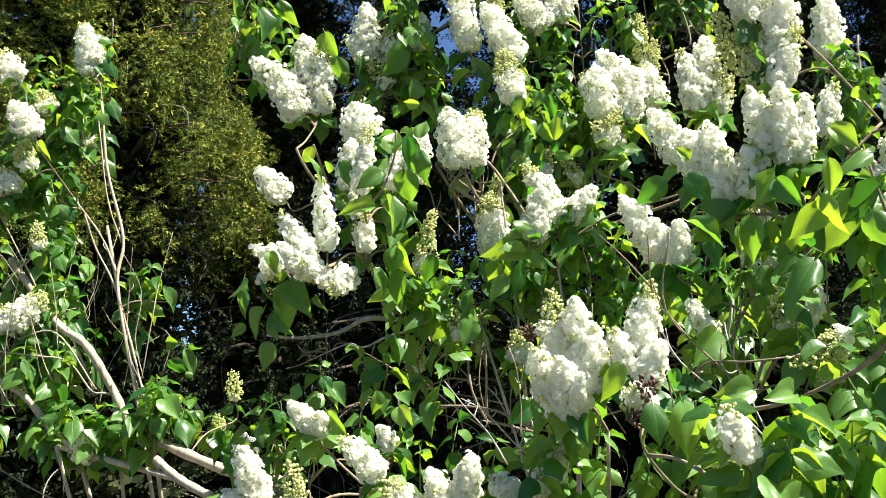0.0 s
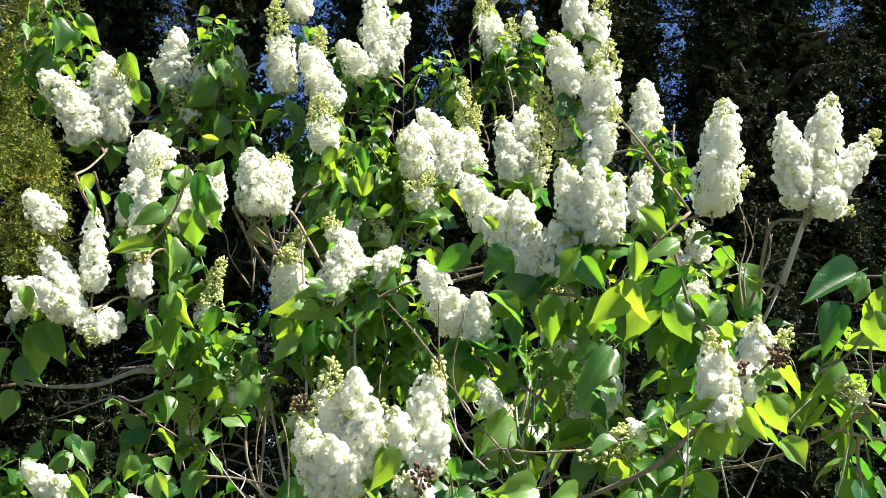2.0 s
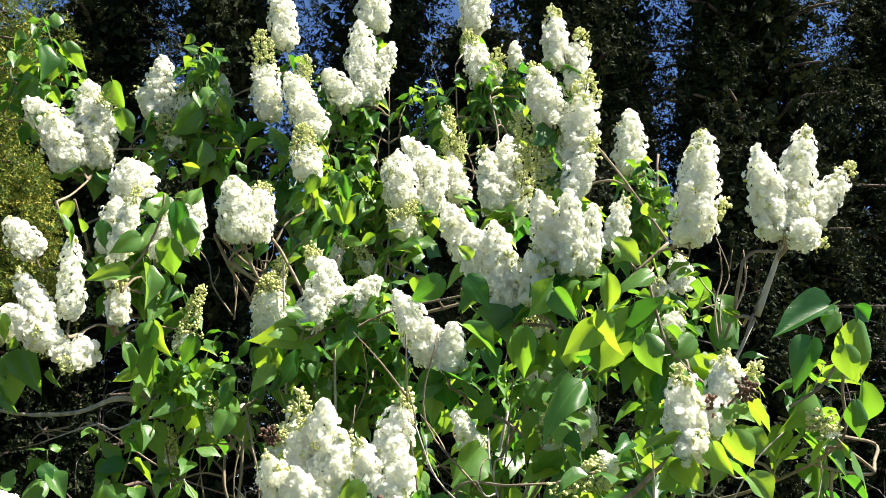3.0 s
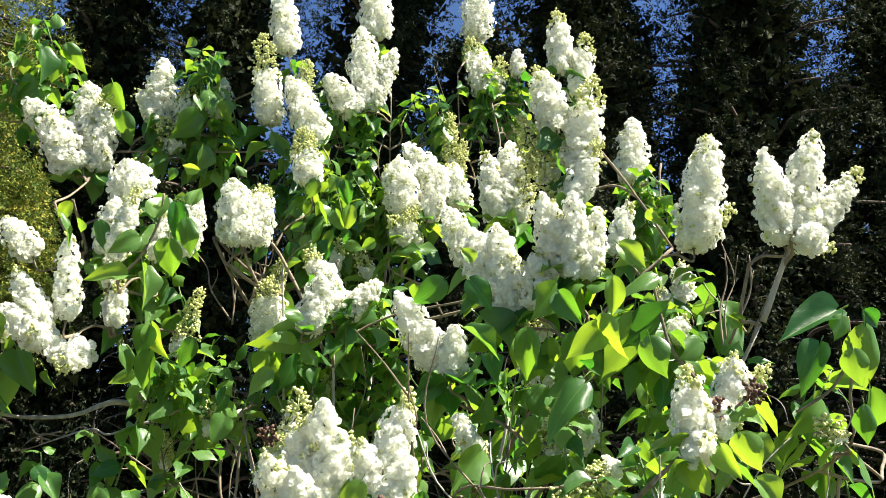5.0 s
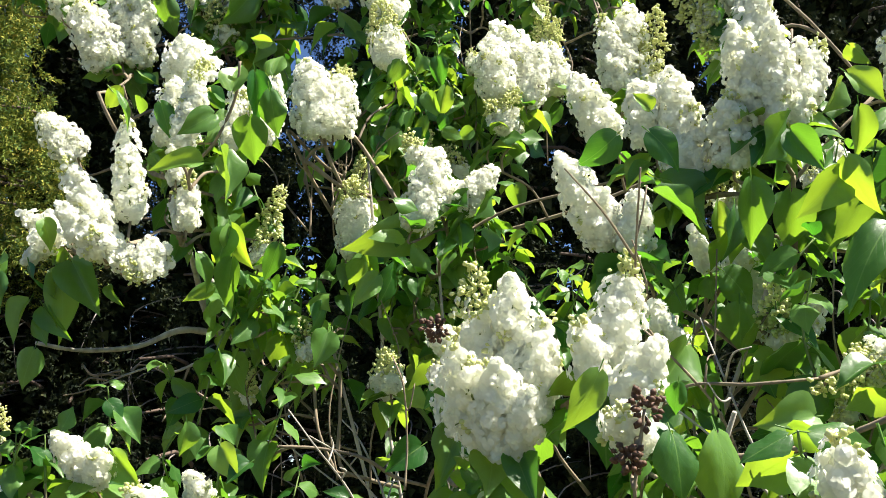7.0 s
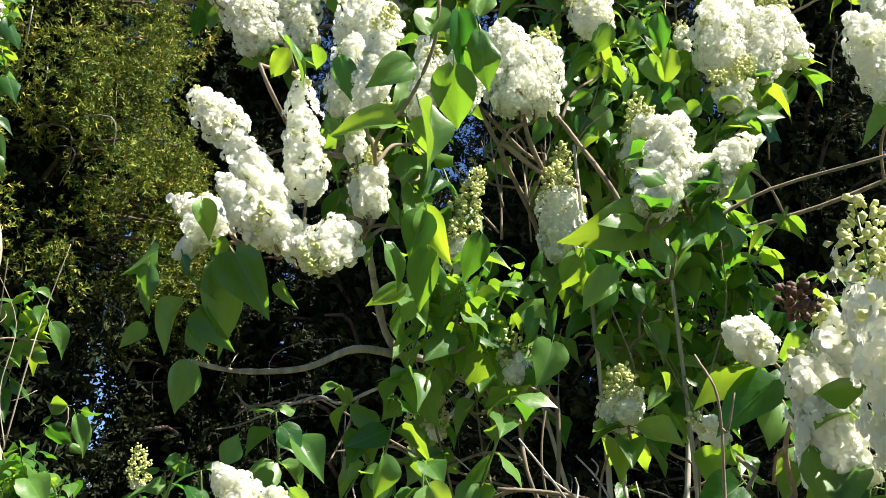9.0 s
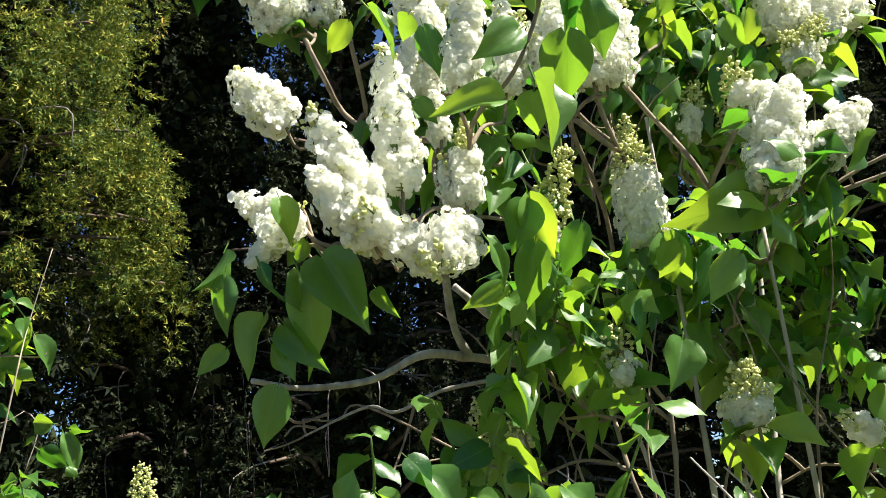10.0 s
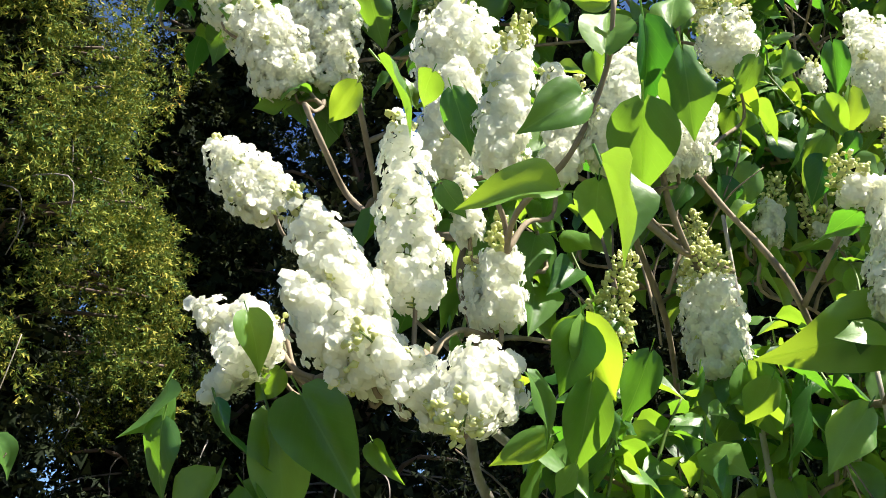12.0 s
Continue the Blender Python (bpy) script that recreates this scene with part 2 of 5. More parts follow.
def leaf_axes(base, tip, roll, facing=(0, -1, 0.35)):
    y = Vector(tip) - Vector(base)
    length = y.length
    y.normalize()
    z = Vector(facing)
    z = (z - y * z.dot(y)).normalized()
    z = Matrix.Rotation(radians(-roll), 3, y) @ z
    return y.cross(z), y, z, length


def leaf(bush, base, tip, width, roll, facing=None, limit=300):
    """A heart-shaped leaf from its stalk to its point; the first ones of a bush are objects of their own."""
    if facing is None:
        if roll >= 20:                                  # hangs with its lit side turned away
            d = Vector(tip) - Vector(base)
            tilted = d + Vector((0, 0.25 * d.length, 0))
            facing, tip = (-0.3, -0.9, -0.4), Vector(base) + tilted.normalized() * d.length
            roll = 0.7 * (roll - 30)
        else:
            facing = (0.45, -0.8, 0.6) if roll == 16 else (0.12, -1, 0.35)
            roll += leaf_rng.normal(0, 32)
    x, y, z, length = leaf_axes(base, tip, roll, facing)
    k = leaf_count.get(bush.name, 0)
    leaf_count[bush.name] = k + 1
    width = min(max(width, 0.52 * length), 0.8 * length)
    m = Matrix((x * width, y * length, z * length)).transposed().to_4x4()
    m.translation = base
    shape = int(leaf_rng.integers(len(LEAF_SHAPES)))
    if k < limit:
        ob = child("leaf", LEAF_MESHES[shape], bush)
        ob.matrix_world = m
    else:
        v, f, u = LIGHT_LEAVES[shape]
        a = np.array(m)
        leaf_rest.setdefault(bush.name, Bag()).add(v @ a[:3, :3].T + a[:3, 3], f, u)


def petal_shapes():
    """A double floret facing +z, one unit wide: four broad petals that bend back over its sides and four smaller cupped ones."""
    verts, faces = [], []
    for count, reach, wide, turn, rise in ((4, 0.56, 0.31, 0.0, (0.14, 0.20, 0.10, -0.06)), (4, 0.36, 0.22, math.pi / 4, (0.16, 0.27, 0.33, 0.30))):
        for i in range(count):
            a = turn + i * 2 * math.pi / count
            ca, sa = math.cos(a), math.sin(a)
            b = len(verts)
            for (r, w), h in zip(((0.0, 0.0), (0.45, 0.8), (0.82, 0.92), (1.0, 0.38)), rise):
                for side in (-1, 1) if w else (0,):
                    x, y = reach * r, wide * w * side
                    verts.append((ca * x - sa * y, sa * x + ca * y, h - 0.07 * w * w))
            faces += [(b, b + 2, b + 1), (b + 1, b + 2, b + 4), (b + 1, b + 4, b + 3)]
            if reach > 0.5:
                faces += [(b + 3, b + 4, b + 6), (b + 3, b + 6, b + 5)]
    return np.array(verts), np.array(faces)


def bud_shape():
    verts = [(0, 0, -0.5)] + [(0.36 * math.cos(i * 1.2566), 0.36 * math.sin(i * 1.2566), 0.18) for i in range(5)] + [(0, 0, 0.56)]
    faces = []
    for i in range(5):
        j = (i + 1) % 5
        faces += [(0, 1 + j, 1 + i), (1 + i, 1 + j, 6)]
    return np.array(verts), np.array(faces)


def inner_shape():
    """The closed backs of the florets that fill the inside of a spike: a low dome."""
    verts = [(0, 0, 0.35)] + [(0.62 * math.cos(i * math.pi / 3), 0.62 * math.sin(i * math.pi / 3), 0.12 * (i % 2)) for i in range(6)]
    return np.array(verts), np.array([(0, 1 + i, 1 + (i + 1) % 6) for i in range(6)])


FLORET, BUD_SHAPE, INNER = petal_shapes(), bud_shape(), inner_shape()
FLORET_MESH = raw_mesh("floret", *FLORET, PETAL)
panicle_rng = np.random.default_rng(11)
nodes = {}


def panicle(bush, base, tip, radius, bloom, pairs=2, single=False):
    """A flower spike: open double florets below, buds towards the point, on a green axis, with its twig and leaf pairs."""
    rng = panicle_rng
    base, tip = np.array(base), np.array(tip)
    axis = tip - base
    length = np.linalg.norm(axis)
    radius = 0.94 * min(radius, 0.07)
    axis /= length
    u = np.cross(axis, (0.3, 1, 0.2))
    u /= np.linalg.norm(u)
    v = np.cross(axis, u)
    size = 0.0160
    area = 2 * math.pi * radius * (length + radius) * 0.62
    n = int(min(620, max(24, 2.0 * area / (size * size))))
    s = (np.arange(n) + 0.5) / n
    s = 1 - np.sqrt(1 - 0.93 * s)                      # more of them towards the wide foot
    s = np.clip(s / s.max(), 0, 1)
    ang = np.arange(n) * 2.39996 + rng.uniform(-0.5, 0.5, n)
    prof = np.interp(s, [0, 0.08, 0.25, 0.55, 0.8, 0.93, 1.0], [0.62, 0.92, 1.0, 0.92, 0.70, 0.48, 0.18])
    lobes = 1 + 0.16 * np.sin(ang * 3 + s * 17 + rng.uniform(0, 6)) + 0.10 * np.sin(ang * 5 - s * 31 + rng.uniform(0, 6))
    rr = radius * prof * lobes * rng.uniform(0.93, 1.0, n) - 0.25 * size
    out = np.cos(ang)[:, None] * u + np.sin(ang)[:, None] * v
    place = base + (s * length)[:, None] * axis + np.maximum(rr, 0.002)[:, None] * out + rng.normal(0, 0.0018, (n, 3))
    inside = np.arange(n) % 7 == 0
    place[inside] -= (0.45 * np.maximum(rr, 0.002))[inside, None] * out[inside] * 0.6
    facing = out + axis * (0.15 + 0.9 * s ** 3)[:, None] + rng.normal(0, 0.18, (n, 3))
    opened = s + rng.normal(0, 0.06, n) < (bloom if bloom < 0.98 else 2)
    opened &= rng.random(n) > 0.04
    turns = frames_for(facing, rng.uniform(0, 6.28, n))
    sizes = size * rng.uniform(0.82, 1.18, n) * np.where(s > bloom - 0.12, 0.85, 1.0)
    bag = Bag()
    k = np.nonzero(opened)[0]
    shut = np.nonzero(~opened)[0]
    if single:
        flower = child("panicle", None, bush)
    elif len(k):
        bag.add(*scattered(*FLORET, turns[k], place[k], sizes[k]))
        j = k[rng.random(len(k)) < 0.8]
        q = place[j] - (0.42 * np.maximum(rr, 0.002))[j, None] * out[j] + rng.normal(0, 0.003, (len(j), 3))
        bag.add(*scattered(*INNER, turns[j], q, 1.1 * sizes[j]))
        flower = child("panicle", bag.mesh("panicle", PETAL), bush)
    else:
        flower = child("panicle", None, bush)
    if single:
        for i in k:
            ob = child("floret", FLORET_MESH, flower)
            m = Matrix([list(row * sizes[i]) for row in turns[i]]).to_4x4()
            m.translation = place[i]
            ob.matrix_basis = m
    if len(shut):
        # unopened buds stand in loose knots
        extra, shut = 5, shut[::2]
        p = np.repeat(place[shut], extra, 0) + rng.normal(0, 0.0046, (len(shut) * extra, 3))
        f = np.repeat(facing[shut], extra, 0) + rng.normal(0, 0.5, (len(shut) * extra, 3))
        bag = Bag()
        bag.add(*scattered(*BUD_SHAPE, frames_for(f, rng.uniform(0, 6, len(p))), p, 0.0108 * rng.uniform(0.7, 1.25, len(p))))
        child("bud_head", bag.mesh("bud_head", BUD), flower, "cream unopened buds", "stuff")
    # axis with side stalks
    bag = Bag()
    bag.add(*tube_arrays(np.array([base - axis * 0.01, base + axis * length * 0.5, tip]), 0.0022, 0.0008, 5))
    for i in range(0, n, 11):
        q = base + s[i] * length * 0.92 * axis
        bag.add(*tube_arrays(np.array([q, q + (place[i] - q) * 0.95]), 0.0011, 0.0007, 4))
    child("rachis", bag.mesh("rachis", GREEN_STEM), flower, "thin green flower stalk")
    twig(bush, base, axis, pairs)


def twig(bush, base, axis, pairs, leaf_len=0.085):
    """The twig that carries a spike or a leafy tip, down to the nearest wood below it, with leaves in pairs."""
    rng = panicle_rng
    wood = np.concatenate(nodes[bush.name])
    gap = np.linalg.norm(wood - base, axis=1)
    below = base[2] - wood[:, 2]
    foot = wood[int(np.argmin(gap + 1.6 * np.maximum(0, 0.5 * gap - below) + 2.0 * (gap < 0.07) + rng.uniform(0, 0.05, len(wood))))]
    gap = np.linalg.norm(foot - base)
    p1 = base + (-axis * 0.75 + np.array([0, 0, -0.25])) * min(0.09, gap * 0.35)
    p2 = foot + (base - foot) * 0.4 + rng.normal(0, 0.03 * gap, 3) - np.array([0, 0, 0.04 * gap])
    line = smooth_line([base, p1, p2, foot], 5)
    v, f = tube_arrays(line, 0.0024, 0.0042, 6, 0.14, rng)
    child("twig", raw_mesh("twig", v, f, YOUNG_BARK), bush)
    nodes[bush.name].append(line[7:-1])
    for i in range(pairs):
        q = line[min(1 + 2 * i, len(line) - 1)]
        t0 = rng.uniform(0, 6.28)
        for s in (0, math.pi):
            a = t0 + s + rng.normal(0, 0.3)
            out = np.array([math.cos(a), math.sin(a), rng.uniform(-1.1, 0.1)])
            out /= np.linalg.norm(out)
            ln = leaf_len * rng.uniform(0.7, 1.2)
            b = q + out * 0.018
            leaf(bush, tuple(b), tuple(b + out * ln), ln * rng.uniform(0.62, 0.8), rng.uniform(-40, 40), (0.7 * out[0], 0.7 * out[1] - 0.2, 0.8))


def branch(bush, r0, r1, *points):
    """A woody limb through the points, thick end first."""
    p = np.array(points[0])
    if bush.name in nodes and p[2] > 0.2:
        wood = np.concatenate(nodes[bush.name])
        gap = np.linalg.norm(wood - p, axis=1)
        foot = wood[int(np.argmin(gap + 1.2 * np.maximum(0, 0.4 * gap - (p[2] - wood[:, 2]))))]
        gap = np.linalg.norm(foot - p)
        if gap > 0.03:
            points = (foot, foot * 0.5 + p * 0.5 - np.array([0, 0, 0.06 * gap]), *points)
    line = smooth_line(points, 6)
    v, f = tube_arrays(line, r0, r1, 9, 0.13, panicle_rng)
    nodes.setdefault(bush.name, []).append(line)
    child("branch", raw_mesh("branch", v, f, PALE_BARK if bush.name != "lilac_bush" else BARK if r0 > 0.0065 else YOUNG_BARK), bush)


def leafy(bush, n, centre, spread, leaf_len=0.075, pairs=3):
    """Shoots without flowers that fill a part of the bush."""
    rng = panicle_rng
    rise_of_face = 0.55
    for i in range(n):
        c = np.array(centre) + np.array(spread) * np.clip(rng.normal(0, 0.55, 3), -1.1, 1.1)
        axis = np.array([rng.normal(0, 0.35), rng.normal(-0.1, 0.3), 1.0])
        axis /= np.linalg.norm(axis)
        ln = 0.05 * pairs
        line = smooth_line([c - axis * ln, c - axis * ln * 0.5 + rng.normal(0, 0.008, 3), c], 4)
        v, f = tube_arrays(line, 0.0032, 0.0012, 5)
        child("twig", raw_mesh("twig", v, f, GREEN_STEM), bush)
        t0 = rng.uniform(0, 3.14)
        for k in range(pairs + 1):
            q = line[int(round((len(line) - 1) * (k + 0.2) / (pairs + 0.2)))]
            for s in (0, math.pi):
                a = t0 + 1.57 * k + s + rng.normal(0, 0.25)
                rise = -1.05 + 0.95 * k / pairs + rng.normal(0, 0.25)
                out = np.array([math.cos(a), math.sin(a), rise])
                out /= np.linalg.norm(out)
                l2 = leaf_len * (1.1 - 0.45 * k / pairs) * rng.uniform(0.8, 1.2)
                b = q + out * 0.012
                leaf(bush, tuple(b), tuple(b + out * l2), l2 * rng.uniform(0.6, 0.78), rng.uniform(-40, 40), (0.75 * out[0], 0.75 * out[1] - 0.3, rise_of_face))
        if rng.random() < 0.7:
            twig(bush, c - axis * ln, axis, 0)


def thicket(bush, n, centre, spread, height, lean=0.25, bark=None):
    """Thin bare stems, upright or leaning all ways."""
    rng = panicle_rng
    bark = bark or (YOUNG_BARK if bush is lilac else PALE_BARK)
    for i in range(n):
        c = np.array(centre) + np.array(spread) * rng.uniform(-1, 1, 3)
        h = height * rng.uniform(0.6, 1.3)
        d = np.array([rng.normal(0, lean), rng.normal(0, lean), 1.0]) * h
        line = smooth_line([c, c + d * 0.35 + rng.normal(0, 0.03, 3) * h, c + d * 0.7 + rng.normal(0, 0.05, 3) * h, c + d + rng.normal(0, 0.06, 3) * h], 5)
        v, f = tube_arrays(line, rng.uniform(0.002, 0.004), 0.0012, 6, 0.12, rng)
        child("stem", raw_mesh("stem", v, f, bark), bush)
        for k in range(int(rng.integers(0, 3))):
            q = line[int(rng.integers(5, 12))]
            e = q + np.array([rng.normal(0, 0.25), rng.normal(0, 0.2), rng.uniform(0.1, 0.5)]) * h * 0.5
            v, f = tube_arrays(smooth_line([q, (q + e) / 2 + rng.normal(0, 0.015, 3), e], 4), 0.0022, 0.0010, 5, 0.12, rng)
            child("stem", raw_mesh("stem", v, f, bark), bush)


def dead_head(bush, place, radius):
    """A dry brown seed head of last year."""
    rng = panicle_rng
    n = 46
    d = rng.normal(0, 1, (n, 3))
    d /= np.linalg.norm(d, axis=1)[:, None]
    p = np.array(place) + d * radius * rng.uniform(0.35, 1.0, n)[:, None]
    bag = Bag()
    bag.add(*scattered(*BUD_SHAPE, frames_for(d, rng.uniform(0, 6, n)), p, 0.012 * rng.uniform(0.7, 1.2, n)))
    child("dead_flower_head", bag.mesh("dead_flower_head", DEAD), bush, "dry brown seed head of last year")


# ---- ground ----
def ground():
    rng = np.random.default_rng(2)
    rings = [0, 1, 2, 3, 4.5, 6, 8, 11, 16, 25, 50, 120, 400, 1500]
    verts, faces = [(0, 3, 0)], []
    for i, r in enumerate(rings[1:]):
        for j in range(36):
            a = j * math.pi / 18
            verts.append((r * math.cos(a), 3 + r * math.sin(a), 0.05 * rng.normal() if r < 20 else 0))
    for i in range(len(rings) - 2):
        for j in range(36):
            a, b = 1 + i * 36, 1 + (i + 1) * 36
            k = (j + 1) % 36
            faces.append((a + j, b + j, b + k, a + k))
    for j in range(0, 36, 2):
        faces.append((0, 1 + j, 1 + (j + 1) % 36, 1 + (j + 2) % 36))
    tagged(new("ground", raw_mesh("ground", verts, faces, SOIL)), "dark soil and rough grass under the shrubs", "ground", "", "structure")


ground()


# ---- conifers behind ----
def spray_shape(count, slim):
    """A feathery branchlet: short scaly twigs set along a bent axis."""
    rng = np.random.default_rng(8)
    verts, faces = [], []
    for i in range(count):
        t = i / (count - 1)
        a = 2.4 * i
        y0 = np.array([0.10 * t * t, 0, 0.85 * t])
        d = np.array([0.26 * math.cos(a), 0.26 * math.sin(a), 0.22]) * (1.15 - 0.5 * t)
        w = np.cross(d, rng.normal(0, 1, 3))
        w *= slim / np.linalg.norm(w)
        b = len(verts)
        verts += [y0 + w, y0 - w, y0 + d]
        faces += [(b, b + 1, b + 2)]
    return np.array(verts), np.array(faces)


SPRAY, MEDIUM, COARSE, DENSE = spray_shape(12, 0.060), spray_shape(6, 0.085), spray_shape(5, 0.13), spray_shape(6, 0.16)


def finger(bag, rng, o, lean, ln, n, girth, small, big, shape=SPRAY):
    """Tufts set round one hanging branch tip."""
    t = rng.random(n)
    side = rng.normal(0, 1, (n, 3))
    side /= np.linalg.norm(side, axis=1)[:, None]
    p = o + side * (girth * (1.1 - 0.7 * t))[:, None] + np.outer(t, (lean[0], lean[1], -ln))
    turn = frames_for(side + (lean[0] * 2, lean[1] * 2, -0.25), rng.uniform(0, 6.28, n))
    bag.add(*scattered(*shape, turn, p, rng.uniform(small, big, n)))


def conifer(x, y, height, radius, seed, clumps, foot, per, needles, label, inner=420, dead_twigs=40, small=0.06, big=0.11, shape=MEDIUM):
    """A tall conifer: trunk, limbs, bare lower twigs and a crown of thousands of small scaly tufts in hanging clumps."""
    rng = np.random.default_rng(seed)
    tree = tagged(empty("conifer_tree", (x, y, 0)), label, "tree", "conifers behind the lilacs")
    line = smooth_line([(0, 0, -0.1), (rng.normal(0, 0.05), 0, height * 0.4), (rng.normal(0, 0.08), 0, height)], 6)
    v, f = tube_arrays(line, 0.13, 0.02, 10, 0.05, rng)
    child("trunk", raw_mesh("trunk", v, f, CONIFER_BARK), tree)
    bag, limbs, dead, core = Bag(), Bag(), Bag(), Bag()
    for i in range(clumps):
        h = foot + (height - foot) * (0.03 + 0.95 * (i + 0.5) / clumps) ** 1.25
        a = i * 2.39996 + rng.normal(0, 0.4)
        reach = radius * (1 - 0.72 * ((h - foot) / (height - foot)) ** 1.2) * rng.uniform(0.6, 1.1)
        c = np.array([math.cos(a) * reach, math.sin(a) * reach, h])
        limbs.add(*tube_arrays(smooth_line([(0, 0, h - 0.25 - 0.2 * reach), c * (0.5, 0.5, 1) + (0, 0, 0.02), c], 3), 0.022, 0.006, 5))
        for k in range(int(rng.integers(4, 8))):
            o = c + rng.normal(0, 1, 3) * (0.10, 0.10, 0.10)
            finger(bag, rng, o, (rng.normal(0, 0.06) + 0.08 * math.cos(a), rng.normal(0, 0.06) + 0.08 * math.sin(a)), rng.uniform(0.16, 0.40), int(per / 6.5 * rng.uniform(0.7, 1.3)), 0.055, small, big, shape)
    # older growth inside, its shade put into the near-black needle colour
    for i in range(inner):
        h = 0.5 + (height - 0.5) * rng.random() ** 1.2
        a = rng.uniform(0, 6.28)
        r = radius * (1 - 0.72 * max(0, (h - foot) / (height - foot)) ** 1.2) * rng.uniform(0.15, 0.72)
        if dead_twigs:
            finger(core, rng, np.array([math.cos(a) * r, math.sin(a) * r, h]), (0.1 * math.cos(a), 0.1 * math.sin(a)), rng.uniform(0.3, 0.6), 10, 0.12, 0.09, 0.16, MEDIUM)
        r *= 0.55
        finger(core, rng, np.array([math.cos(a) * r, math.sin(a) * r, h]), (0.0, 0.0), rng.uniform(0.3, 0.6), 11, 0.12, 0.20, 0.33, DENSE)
    for i in range(dead_twigs):
        h = rng.uniform(0.4, foot + 1.2)
        a = rng.uniform(math.pi * 0.9, 2.1 * math.pi)
        r = radius * rng.uniform(0.5, 1.0)
        q = np.array([math.cos(a) * r, math.sin(a) * r, h])
        bend = np.array([rng.normal(0, 0.08), rng.normal(0, 0.08), 0])
        dead.add(*tube_arrays(smooth_line([(0, 0, h + 0.15), q * (0.55, 0.55, 1) + (0, 0, 0.12), q + bend, q + 1.6 * bend - (0, 0, rng.uniform(0.12, 0.45))], 4), 0.008, 0.0018, 5, 0.15, rng))
    child("limb", limbs.mesh("limb", CONIFER_BARK), tree, "brown inner limbs", "stuff")
    if dead_twigs:
        child("dead_twig", dead.mesh("dead_twig", DEAD_TWIG), tree, "bare grey dead twigs", "stuff")
    child("crown", bag.mesh("crown", needles, False), tree, "scaly tufts in hanging clumps", "stuff")
    child("inner_growth", core.mesh("inner_growth", SHADED_NEEDLE, False), tree, "older growth round the trunk, shade put into its colour", "stuff")


LIT_LABEL = "olive green conifer with rusty tips in full sun"
SHADED_LABEL = "tall green conifer with drooping sprays, shade put into its needle colour"
BACK_LABEL = "dense conifer at the back of the row, shade put into its needle colour"
for i, (x, y, h, r, c, foot, per) in enumerate(((-2.38, 6.75, 6.2, 1.14, 210, 2.6, 170), (-3.55, 6.5, 7.0, 1.1, 90, 1.8, 170))):
    conifer(x, y, h, r, 40 + i, c, foot, per, NEEDLE, LIT_LABEL, 850, 40, 0.062, 0.106, SPRAY if i == 0 else MEDIUM)
# Needles of these trees are darkened in colour to stand for shade.
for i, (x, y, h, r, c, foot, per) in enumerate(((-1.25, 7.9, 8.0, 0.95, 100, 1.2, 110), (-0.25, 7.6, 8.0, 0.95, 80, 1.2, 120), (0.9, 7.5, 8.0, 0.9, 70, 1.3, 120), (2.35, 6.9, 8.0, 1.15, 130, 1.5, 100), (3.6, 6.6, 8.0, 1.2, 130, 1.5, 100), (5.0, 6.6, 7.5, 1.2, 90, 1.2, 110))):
    conifer(x, y, h, r, 60 + i, c, foot, per, SHADED_NEEDLE, SHADED_LABEL, 240 if i in (1, 2) else 480)
# Back row fills the black between the trees, its shade put into the colour.
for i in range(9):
    conifer(-4.2 + 1.25 * i, 9.0 + 0.3 * math.sin(5 * i), 4.4 if 2 < i < 5 else (4.9 if i < 3 else 6.0), 1.1, 80 + i, 40, 0.2, 50, SHADED_NEEDLE, BACK_LABEL, 420 if i < 5 else 780, 0, 0.09, 0.16, COARSE)

# ---- the near lilac ----
lilac = tagged(empty("lilac_bush"), "large lilac bush with white double flowers and heart-shaped green leaves", "shrub", "lilac bushes")
tops = [np.array(p) for p in (
    (0.128, 3.412, 1.697),
    (0.203, 3.267, 2.147),
    (0.373, 3.179, 1.916),
    (0.795, 2.692, 1.672),
    (0.864, 2.334, 1.800),
    (1.218, 2.181, 1.864),
    (0.358, 2.211, 1.333),
    (0.589, 2.056, 1.435),
    (-0.130, 2.612, 1.139),
    (0.590, 3.645, 2.576),
    (0.250, 3.104, 1.444),
)]
for i, h in enumerate(tops):
    g = np.array([0.45 + 0.12 * math.cos(2.4 * i), 3.1 + 0.12 * math.sin(2.4 * i), -0.03])
    branch(lilac, 0.0085, 0.0035, g, g * 0.65 + h * 0.35 + np.array([0, 0.06, 0.05]), g * 0.25 + h * 0.75 + np.array([0.02, 0.05, -0.03]), h)
branch(lilac, 0.0042, 0.002, (1.255, 1.945, 1.582), (1.249, 1.910, 1.685), (1.241, 1.886, 1.756), (1.234, 1.882, 1.830))
branch(lilac, 0.0035, 0.0025, (1.241, 1.886, 1.756), (1.196, 1.890, 1.689), (1.138, 1.912, 1.645))
branch(lilac, 0.005, 0.004, (0.792, 1.902, 1.453), (0.829, 1.819, 1.510), (0.865, 1.776, 1.557))
branch(lilac, 0.003, 0.002, (0.919, 1.799, 1.515), (0.931, 1.774, 1.608), (0.961, 1.741, 1.652))
branch(lilac, 0.003, 0.002, (0.364, 1.861, 1.313), (0.365, 1.848, 1.375), (0.372, 1.846, 1.423))
branch(lilac, 0.003, 0.002, (-0.344, 3.600, 1.626), (-0.405, 3.582, 1.599), (-0.477, 3.562, 1.601))
branch(lilac, 0.003, 0.0015, (-0.475, 3.554, 1.567), (-0.515, 3.545, 1.549), (-0.554, 3.526, 1.538))
branch(lilac, 0.003, 0.0015, (-0.451, 3.553, 1.582), (-0.493, 3.543, 1.586), (-0.514, 3.524, 1.565))
